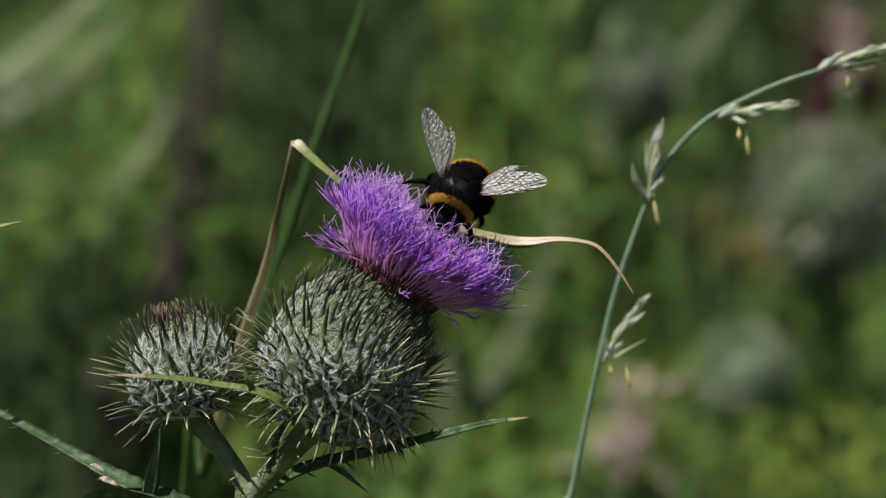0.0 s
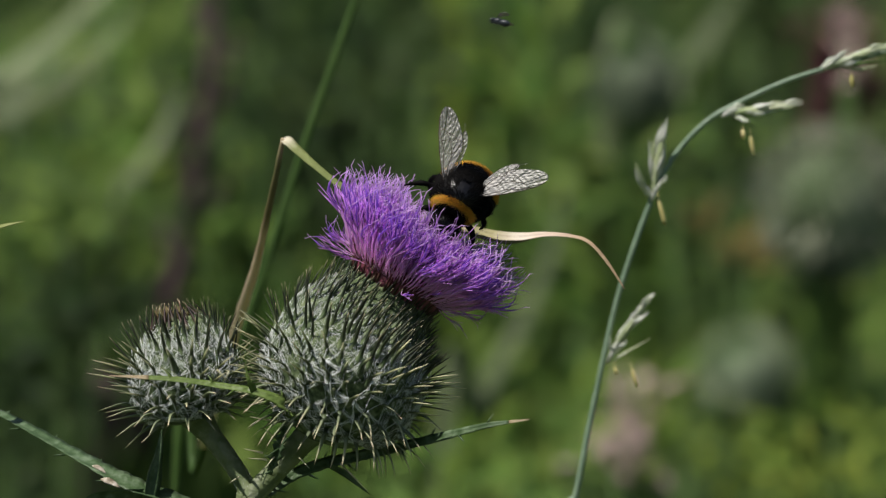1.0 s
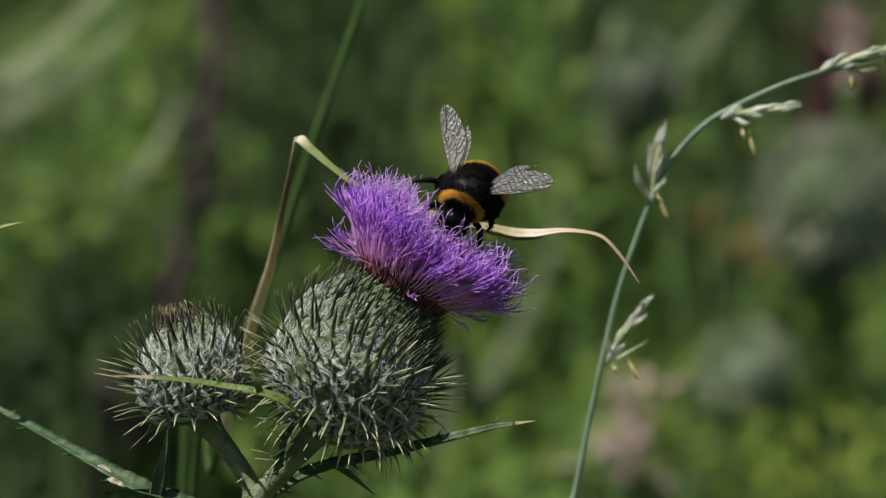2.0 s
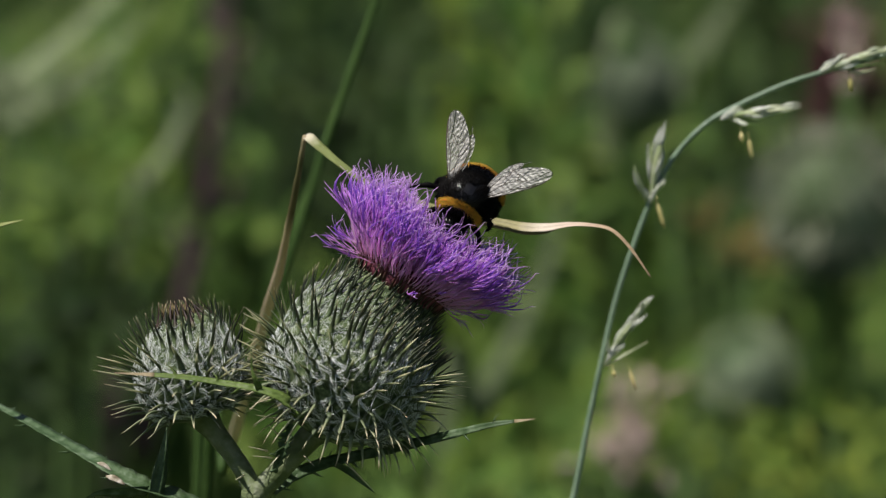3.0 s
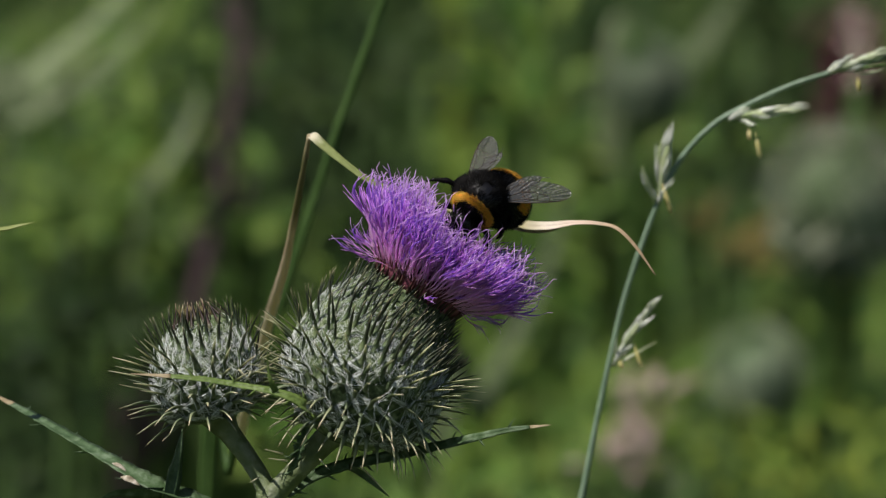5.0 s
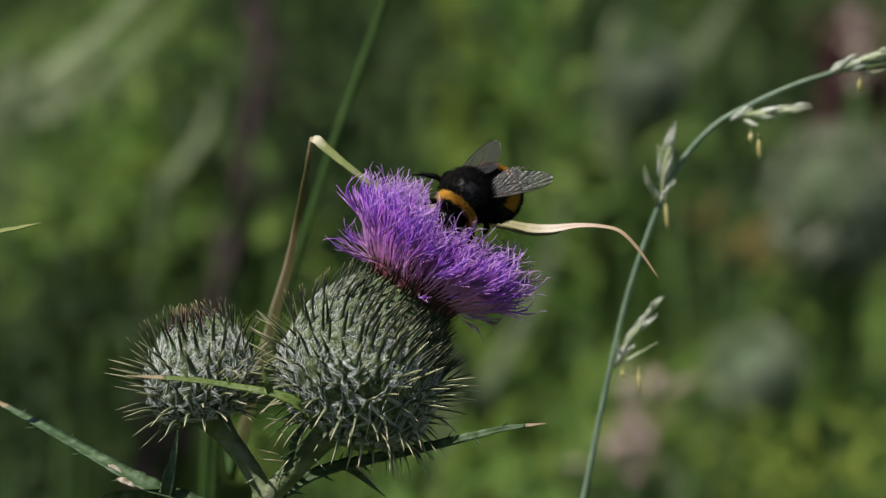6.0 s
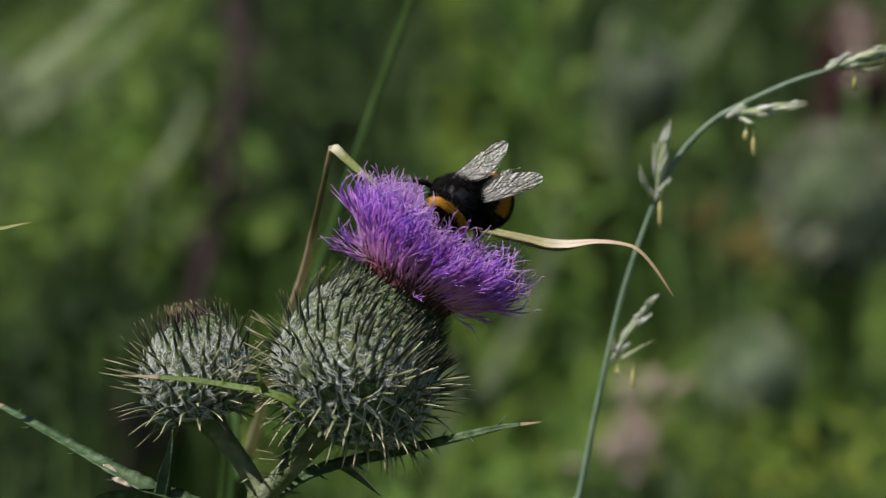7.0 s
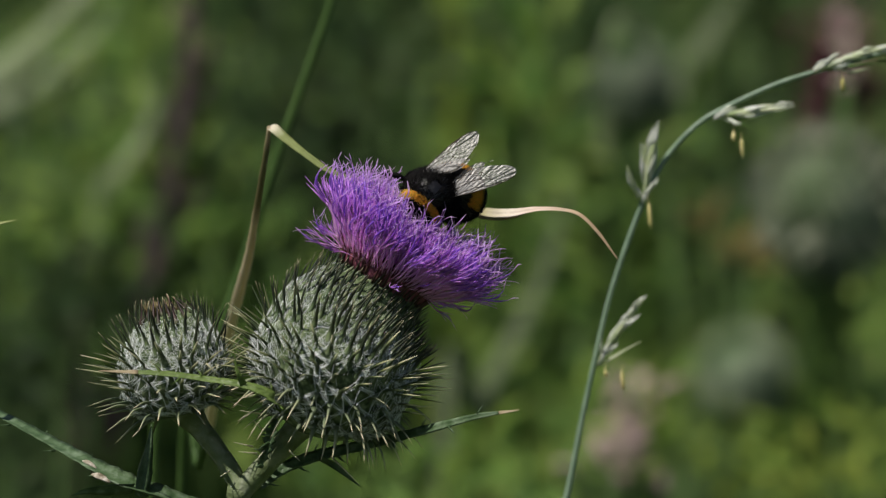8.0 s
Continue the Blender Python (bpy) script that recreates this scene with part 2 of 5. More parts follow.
STRAW = material("straw_stem", GREYS, 0.55, 300, 0.3, 0.25, vary=0,
                 along=[(0.0, (0.56, 0.50, 0.30)), (0.38, (0.66, 0.55, 0.37)), (0.60, (0.58, 0.46, 0.28)), (0.69, (0.20, 0.16, 0.07)), (0.9, (0.16, 0.15, 0.06)), (1.0, (0.42, 0.34, 0.2))])
# near-black green: the shade of gaps between plants, put into leaf colour
GAP_SHADE = material("gap_shade_leaf", [(0.018, 0.036, 0.010), (0.034, 0.058, 0.018)], 0.5, 40, 0.2, 0.15, vary=0.3, island=True, spec=0.12)
OCHRE = material("ochre_seed", [(0.10, 0.07, 0.02), (0.19, 0.14, 0.045)], 0.7, 40, 0.2, 0.2, vary=0.2, island=True, spec=0.12)


def wing_material():
    """Clear brownish membrane with fine wrinkles and a silvery gloss."""
    m = bpy.data.materials.new("wing_membrane")
    m.use_nodes = True
    n, l = m.node_tree.nodes, m.node_tree.links
    gl = n.new("ShaderNodeBsdfGlossy")
    gl.inputs["Roughness"].default_value, gl.inputs["Color"].default_value = 0.47, (0.44, 0.44, 0.44, 1)
    df = n.new("ShaderNodeBsdfTranslucent")
    df.inputs["Color"].default_value = (0.26, 0.24, 0.21, 1)
    tr = n.new("ShaderNodeBsdfTransparent")
    tr.inputs["Color"].default_value = (0.72, 0.70, 0.66, 1)
    tc = n.new("ShaderNodeTexCoord")
    mp = n.new("ShaderNodeMapping")
    mp.inputs["Scale"].default_value = (1000, 1000, 1000)
    mp.inputs["Rotation"].default_value = (0, 0, 0.7)
    wv = n.new("ShaderNodeTexWave")
    wv.inputs["Scale"].default_value, wv.inputs["Distortion"].default_value, wv.inputs["Detail"].default_value = 0.30, 7.5, 2
    wv.inputs["Detail Scale"].default_value = 1.2
    bp = n.new("ShaderNodeBump")
    bp.inputs["Strength"].default_value, bp.inputs["Distance"].default_value = 0.06, 0.0005
    l.new(tc.outputs["Object"], mp.inputs["Vector"])
    l.new(mp.outputs[0], wv.inputs["Vector"])
    l.new(wv.outputs["Fac"], bp.inputs["Height"])
    l.new(bp.outputs["Normal"], gl.inputs["Normal"])
    l.new(bp.outputs["Normal"], df.inputs["Normal"])
    m1, m2 = n.new("ShaderNodeMixShader"), n.new("ShaderNodeMixShader")
    m1.inputs[0].default_value, m2.inputs[0].default_value = 0.34, 0.245
    l.new(gl.outputs[0], m1.inputs[1])
    l.new(df.outputs[0], m1.inputs[2])
    l.new(tr.outputs[0], m2.inputs[1])
    l.new(m1.outputs[0], m2.inputs[2])
    l.new(m2.outputs[0], n["Material Output"].inputs["Surface"])
    return m


WING = wing_material()

# ---- ground and meadow ----
def ground():
    g = Geo()
    n = 60
    for i in range(n + 1):
        for j in range(n + 1):
            a, b = (i / n * 2 - 1), (j / n * 2 - 1)
            x, y = 600 * a ** 5 + 4 * a, 600 * b ** 5 + 4 * b + 2
            g.v.append(Vector((x, y, 0.03 * noise.noise(Vector((x, y, 0)) * 1.3))))
    for i in range(n):
        for j in range(n):
            a = i * (n + 1) + j
            g.f.append((a, a + n + 1, a + n + 2, a + 1))
    ob = new("ground", g.mesh("ground"))
    ob.data.materials.append(GROUND)
    tagged(ob, "dark meadow soil and thatch under tall grass", "ground", kind="structure")


def meadow(name, rng, count, xs, ys, heights, widths, mat, label):
    """Tall grass blades that lean and bow."""
    g = Geo()
    for _ in range(count):
        x, y = rng.uniform(*xs), rng.uniform(*ys)
        h, w = rng.uniform(*heights), rng.uniform(*widths)
        turn, lean = rng.uniform(0, math.tau), rng.uniform(0.02, 0.45) * h
        way, side = Vector((math.cos(turn), math.sin(turn), 0)), Vector((-math.sin(turn), math.cos(turn), 0))
        foot = Vector((x, y, -0.02))
        steps = 6
        first = len(g.v)
        for i in range(steps + 1):
            t = i / steps
            p = foot + way * lean * t * t + Vector((0, 0, h * (t - 0.22 * t * t * lean / h * 2)))
            ww = w * (1 - t ** 3) * (0.6 + 0.4 * min(1, t * 4)) + 0.0003
            g.v += [p - side * ww, p + way * ww * 0.35, p + side * ww]
        for i in range(steps):
            a = first + i * 3
            g.f += [(a, a + 1, a + 4, a + 3), (a + 1, a + 2, a + 5, a + 4)]
    ob = new(name, g.mesh(name))
    ob.data.materials.append(mat)
    tagged(ob, label, "grass", kind="stuff")


ground()
rng = random.Random(4)
meadow("meadow_grass", rng, 9000, (-2.4, 2.4), (1.1, 9.5), (0.30, 0.62), (0.0015, 0.004), GRASS, "tall green meadow grass growing on dark soil")
meadow("meadow_grass", rng, 16000, (-4.5, 4.5), (-5.0, 4.0), (0.12, 0.42), (0.0015, 0.0035), GRASS, "short green meadow grass round the thistle")
meadow("meadow_grass", rng, 9000, (-5.0, 5.0), (4.0, 14.0), (0.25, 0.55), (0.002, 0.004), GRASS, "meadow grass running into the distance")
meadow("meadow_grass", rng, 1500, (-0.6, 0.6), (2.2, 5.5), (0.45, 0.85), (0.003, 0.008), GRASS, "dense broad-bladed green grass behind the thistles")


# ---- thistles ----
def bract_mesh(name, path, mat, fat=1.0, form=(0.10, 0.125, 0.10, 0.060, 0.042, 0.028, 0.004)):
    """A bract one unit long: a scale that lies on the head, then a keeled spine. path: (out, along) places from foot to tip."""
    g = Geo()
    line = curve([Vector((x, 0, z)) for x, z in path], 3)
    n = len(line)
    rings = []
    for i in range(n):
        w = fat * float(np.interp(i / (n - 1), [0, 0.15, 0.32, 0.48, 0.65, 0.85, 1.0], form))
        rings.append([(-w, -w * 0.2), (0, -w * 0.45), (w, -w * 0.2), (0, w * 0.6)])
    g.sweep(line, rings, hint=(1, 0, 0.3))
    me = g.mesh(name)
    me.materials.append(mat)
    return me


NEEDLE = (0.11, 0.12, 0.085, 0.062, 0.050, 0.030, 0.003)
MID_BRACTS = [bract_mesh("bract", [(0, 0), (0.05, 0.28), (0.05 + b * 0.45, 0.60), (b, 0.90)], BRACT, 0.74, NEEDLE) for b in (0.26, 0.38, 0.50)]
PALE_BRACTS = [bract_mesh("bract", [(0, 0), (0.08, 0.22), (0.08 + b * 0.42, 0.46), (b, 0.68)], BRACT_PALE, 0.78, NEEDLE) for b in (0.60, 0.74, 0.88)]
LOW_BRACTS = [bract_mesh("bract", [(0, 0), (0.09, 0.17), (0.32, 0.26), (0.64, 0.29 + b * 0.5), (0.97, 0.26 + b)], BRACT_LOW, 0.70, (0.13, 0.15, 0.12, 0.082, 0.052, 0.026, 0.003)) for b in (0.04, 0.16, -0.12)]
LEVEL_BRACTS = [bract_mesh("bract", [(0, 0), (0.09, 0.22), (0.26, 0.44), (0.50, 0.60 + b * 0.5), (0.72, 0.74 + b)], BRACT_LOW, 0.76, (0.12, 0.14, 0.11, 0.075, 0.05, 0.026, 0.003)) for b in (0.0, 0.12, -0.14)]
TOP_BRACTS = [bract_mesh("bract", [(0, 0), (0.04, 0.5), (b, 1.0)], BRACT_DARK, 0.58, NEEDLE) for b in (0.10, 0.22, 0.34)]
BROWN_BRACTS = [bract_mesh("bract", [(0, 0), (0.02, 0.5), (b, 1.0)], BRACT_BROWN, 0.85, NEEDLE) for b in (0.05, 0.16)]
INNER_BRACTS = [bract_mesh("inner_bract", [(0, 0), (0.03, 0.5), (b, 0.9), (b * 2.2, 1.0)], BRACT_RED, 0.55, NEEDLE) for b in (0.08, 0.18, 0.28)]


def head_frames(axis, radii, steps=28):
    line = curve(axis, 8)
    line = [line[round(i * (len(line) - 1) / steps)] for i in range(steps + 1)]
    rr = curve([Vector((r, 0, 0)) for r in radii], 8)
    rr = [rr[round(i * (len(rr) - 1) / steps)].x / 1000 for i in range(steps + 1)]
    frames, side = [], Vector((1, 0, 0))
    for i, p in enumerate(line):
        tan = (line[min(i + 1, steps)] - line[max(i - 1, 0)]).normalized()
        side = (side - tan * side.dot(tan)).normalized()
        frames.append((p, tan, side, tan.cross(side), rr[i]))
    return frames


def skin(frames, s, a, lift=1.0):
    """A place on the head's skin, its outward way and the axis there."""
    f = s * (len(frames) - 1)
    i = min(int(f), len(frames) - 2)
    t = f - i
    (p0, t0, s0, u0, r0), (p1, t1, s1, u1, r1) = frames[i], frames[i + 1]
    out = (s0.lerp(s1, t) * math.cos(a) + u0.lerp(u1, t) * math.sin(a)).normalized()
    tan = t0.lerp(t1, t).normalized()
    slope = (r1 - r0) / max(1e-6, (p1 - p0).length)
    nrm = (out - tan * slope).normalized()
    return p0.lerp(p1, t) + out * (r0 + (r1 - r0) * t) * lift, nrm, tan


def thistle_head(plant, axis, radii, gaps, lengths, rng, top, wool, low=0.03, crest=0.88, under=None):
    """The globe of woolly, spiny bracts under the flower. gaps and lengths: millimetres at six even places from foot to top; top: the dark uppermost bracts."""
    under = under or LOW_BRACTS
    frames = head_frames(axis, radii)
    g = Geo()
    k = 40
    for i, (p, tan, side, up, r) in enumerate(frames):
        for j in range(k):
            a = math.tau * j / k
            rr = r * (1 + 0.03 * noise.noise(Vector((a * 3, i * 0.7, 1))))
            g.v.append(p + (side * math.cos(a) + up * math.sin(a)) * rr)
    for i in range(len(frames) - 1):
        g.f += [(i * k + j, i * k + (j + 1) % k, (i + 1) * k + (j + 1) % k, (i + 1) * k + j) for j in range(k)]
    g.f += [tuple(range(k - 1, -1, -1)), tuple(range((len(frames) - 1) * k, len(frames) * k))]
    globe = part("flower_head", g, INVOLUCRE, plant, "grey-green globe of woolly spiny bracts")
    # bracts follow one close spiral, each a golden angle on from the last
    even, n_ = np.linspace(0, 1, 6), len(frames)
    fine = np.linspace(0, 1, 400)
    rad = np.interp(fine, np.linspace(0, 1, n_), [f[4] for f in frames])
    arc = np.interp(fine, np.linspace(0, 1, n_), np.cumsum([0] + [math.hypot(frames[i + 1][4] - frames[i][4], (frames[i + 1][0] - frames[i][0]).length) for i in range(n_ - 1)]))
    density = math.tau * rad / (np.interp(fine, even, gaps) / 1000) ** 2
    number = np.concatenate([[0], np.cumsum((density[1:] + density[:-1]) / 2 * np.diff(arc))])
    places = []
    for i in range(int(number[-1])):
        s = float(np.interp(i + 0.5, number, fine))
        if s > low:
            places.append((min(0.985, s + rng.gauss(0, 0.004)), i * 2.399963 + rng.gauss(0, 0.035)))
    far_side, feet = Geo(), []
    for s, a in places:
        p, nrm, tan = skin(frames, s, a, 0.99)
        along = (tan - nrm * tan.dot(nrm)).normalized()
        ln = float(np.interp(s, even, lengths)) * rng.uniform(0.88, 1.12) / 1000
        turn = s + rng.gauss(0, 0.025)
        kind = under if turn < 0.34 else PALE_BRACTS if turn < 0.55 else MID_BRACTS if turn < crest else top
        lift = float(np.interp(s, [0, 0.4, 0.55, 0.8, 1.0], [0.0, 0.10, 0.16, 0.18, 0.12]))
        way = along + nrm * lift + Vector((rng.gauss(0, 1), rng.gauss(0, 1), rng.gauss(0, 1))) * 0.07
        me = rng.choice(kind)
        if nrm.dot(AWAY) < 0.35:
            feet.append((p, along, nrm, s, ln))
        z = way.normalized()
        x = (nrm - z * nrm.dot(z)).normalized()
        if nrm.dot(AWAY) < 0.15:
            piece("bract", me, globe, p, z, x, (ln, ln, ln))
        else:
            y, k = z.cross(x), len(far_side.v)
            far_side.v += [p + (x * v.co.x + y * v.co.y + z * v.co.z) * ln for v in me.vertices]
            far_side.f += [tuple(k + j for j in f.vertices) for f in me.polygons]
    part("far_bract_cover", far_side, BRACT_BACK, globe, "spiny bracts of the far side", "stuff")
    # cobweb wool: matted fuzz on the scales, and threads from each bract to those beside and above it
    w = Geo()
    for i in range(wool):
        s, a = rng.triangular(0.44, 0.88, 0.68), rng.uniform(0, math.tau)
        p, nrm, tan = skin(frames, s, a, 1.0)
        if nrm.dot(AWAY) > 0.3:
            continue
        side = tan.cross(nrm).normalized()
        slant = rng.gauss(0, 0.9)
        d = (tan * math.cos(slant) + side * math.sin(slant)).normalized() * rng.uniform(0.0006, 0.0014)
        r = rng.uniform(0.000014, 0.000026)
        lift = nrm * rng.uniform(0.0001, 0.0005)
        w.tube([p, p + d * 0.5 + lift, p + d + lift * rng.uniform(0, 1)], [r, r, r * 0.6], 3)
    spots = np.array([tuple(f[0]) for f in feet])
    for i, (foot, along, nrm, s, ln) in enumerate(feet):
        if s > 0.86:
            continue
        near = np.argsort(((spots - spots[i]) ** 2).sum(axis=1))[1:7]
        side = along.cross(nrm).normalized()
        for m in near:
            o_foot, o_along, o_nrm, o_s, o_ln = feet[m]
            if (o_foot - foot).length > 0.0048:
                continue
            beside = abs((o_foot - foot).normalized().dot(along)) < 0.6
            count = (6 if beside else 2) if s < 0.5 else 3 if s < 0.7 else 1
            for q in range(count):
                sgn = 1 if (o_foot - foot).dot(side) > 0 else -1
                low_, high = (0.14, 0.30) if s < 0.5 else (0.12, 0.40)
                h0, h1 = rng.uniform(low_, high), rng.uniform(low_, high)
                o0, o1 = (rng.uniform(0.06, 0.19), rng.uniform(0.06, 0.19)) if s < 0.5 else (0.04, 0.04)
                a = foot + along * ln * h0 + nrm * ln * o0 + side * sgn * ln * 0.05
                b = o_foot + o_along * o_ln * h1 + o_nrm * o_ln * o1 - side * sgn * o_ln * 0.05
                sag = nrm * rng.uniform(-0.0004, 0.0002) + along * rng.uniform(-0.0005, 0.0002)
                r = 0.000016 if rng.random() < 0.6 else 0.000036 if s < 0.5 else 0.000030
                w.tube([a.lerp(b, t) + sag * math.sin(t * math.pi) for t in (0, 0.25, 0.5, 0.75, 1)], [r] * 5, 3)
    part("cobweb_wool", w, WOOL, globe, "fine white cobweb hairs", "stuff")
    return globe, frames


def floret_mesh(name, bend, wave, rng):
    """A floret one unit long: slender tube, narrow lobes, dark anther tube and a curling style; it bends towards x."""
    g = Geo()
    n = 11
    pts, p = [], Vector((0, 0, 0))
    for i in range(n):
        pts.append(p.copy())
        phi = bend * (i / (n - 1)) ** 0.8 + wave * 0.6 * i * math.sin(i * 0.75 + wave * 50)
        p += Vector((math.sin(phi), wave * 0.5 * i * math.cos(i * 0.6 + wave * 30), math.cos(phi))).normalized() / (n - 1)
    g.tube(pts[:7], [0.0085, 0.0075, 0.0075, 0.0085, 0.0115, 0.0135, 0.008], 5, span=(0.0, 0.55))
    g.tube(pts[5:10], [0.0085, 0.0105, 0.0105, 0.010, 0.004], 5, span=(0.70, 0.90))
    curl = Vector((rng.uniform(-0.07, 0.07), rng.uniform(-0.07, 0.07), 0.0))
    g.tube([pts[9], pts[10], pts[10] + (pts[10] - pts[9]) * 0.6 + curl], [0.0045, 0.005, 0.002], 4, span=(0.92, 1.0))
    first = rng.uniform(0, math.tau)
    for k in range(4):
        a = first + k * math.tau / 4 + rng.uniform(-0.3, 0.3)
        o = Vector((math.cos(a), math.sin(a), 0))
        foot = pts[5] + o * 0.008
        reach = rng.uniform(0.8, 1.25)
        tip = foot + (pts[8] - pts[5]) * reach + o * rng.uniform(0.03, 0.11)
        g.tube([foot, foot.lerp(tip, 0.55) - o * 0.004, tip], [0.0065, 0.0062, 0.0022], 4, span=(0.5, 0.66))
    me = g.mesh(name)
    me.materials.append(FLORET)
    return me, g


def flower_crown(plant, foot, axis, wide, rng):
    """The brush of violet florets on the head."""
    axis = axis.normalized()
    side = axis.orthogonal().normalized()
    up = axis.cross(side)
    g = Geo()
    ring = [foot + axis * d for d in (-0.003, -0.0005, 0.0012, 0.0022)]
    g.tube(ring, [wide * 0.88, wide * 0.97, wide * 0.93, wide * 0.72], 36, 0.05)
    crown = part("flower_crown", g, RED_BASE, plant, "crimson base of the violet floret brush")
    for i in range(90):  # slender reddish bracts close round the base
        a = i * 2.399963
        out = side * math.cos(a) + up * math.sin(a)
        if out.dot(AWAY) < 0.3:
            ln = rng.uniform(0.0040, 0.0062)
            piece("inner_bract", rng.choice(INNER_BRACTS), crown, foot + out * wide * rng.uniform(0.88, 0.96) - axis * rng.uniform(0.0024, 0.0034), axis + out * rng.uniform(0.10, 0.5), out, (ln, ln, ln))
    kinds = [[floret_mesh("floret", radians(b + rng.uniform(-5, 5)), w, rng) for w in (0.04, -0.06, 0.09, -0.11, 0.14, -0.16)] for b in (8, 24, 42, 62)]
    rest = Geo()
    total = 1000
    spots = [(math.sqrt((i + 0.5) / total), i * 2.399963) for i in range(total)]
    near = sorted(spots, key=lambda sa: -(sa[0] + 0.55 * -(side * math.cos(sa[1]) + up * math.sin(sa[1])).dot(AWAY)))
    droop = RIGHT * 0.85 - UP * 0.53
    for i, (q, a) in enumerate(near):
        out = side * math.cos(a) + up * math.sin(a)
        p = foot + out * wide * q - axis * 0.0005
        drop, flank = max(0.0, out.dot(droop)), max(0.0, -out.dot(droop))
        lean = 3 + (53 + 3 * drop * drop - 5 * flank) * q ** 1.4 + rng.gauss(0, 7)
        bend = 0.76 * lean * rng.uniform(0.6, 1.15)
        stray = q > 0.8 and rng.random() < (0.13 if flank > 0.6 else 0.06)
        if stray:
            lean, bend = rng.uniform(78, 100), rng.uniform(0, 50)
        lean = radians(min(lean, 102))
        way = axis * math.cos(lean) + (out + Vector((rng.gauss(0, .16), rng.gauss(0, .16), rng.gauss(0, .16)))).normalized() * math.sin(lean)
        ln = 0.0176 * rng.choice((rng.uniform(0.82, 1.05), rng.uniform(0.86, 1.05), rng.uniform(0.95, 1.14)))
        ln *= rng.uniform(0.5, 0.72) if stray else 1.0
        tip = p + (way.normalized() * 0.7 + axis * 0.3) * ln - HEAD
        if ((tip.dot(RIGHT) - 0.004) / 0.011) ** 2 + ((tip.dot(UP) - 0.009) / 0.009) ** 2 < 1:
            ln *= rng.uniform(0.74, 0.99) if out.dot(AWAY) < -0.25 else rng.uniform(0.70, 0.90)  # pressed down by the bee, but for those before it
        me, geo = rng.choice(kinds[0 if bend < 16 else 1 if bend < 33 else 2 if bend < 52 else 3])
        z = way.normalized()
        x = axis if lean > 0.25 else out + axis * 0.3
        if i < 300:
            piece("floret", me, crown, p, z, x, (ln, ln, ln))
        else:
            x = (x - z * x.dot(z)).normalized()
            y, k = z.cross(x), len(rest.v)
            rest.v += [p + (x * v.x + y * v.y + z * v.z) * ln for v in geo.v]
            rest.f += [tuple(k + j for j in f) for f in geo.f]
            rest.u += geo.u
    part("floret_core", rest, FLORETS, crown, "dense violet florets", "stuff")
    return crown


def spiny(g, pts, count, length, rng, thin=1.0):
    """Thin prickles along a line."""
    for _ in range(count):
        i = rng.randrange(1, len(pts) - 1)
        tan = (pts[i + 1] - pts[i - 1]).normalized()
        o = tan.cross(Vector((rng.uniform(-1, 1), rng.uniform(-1, 1), rng.uniform(-1, 1)))).normalized()
        ln = length * rng.uniform(0.5, 1.2)
        p = pts[i]
        g.tube([p, p + o * ln * 0.6, p + o * ln + tan * ln * 0.15], [0.00007 * thin, 0.00005 * thin, 0.00002 * thin], 3)


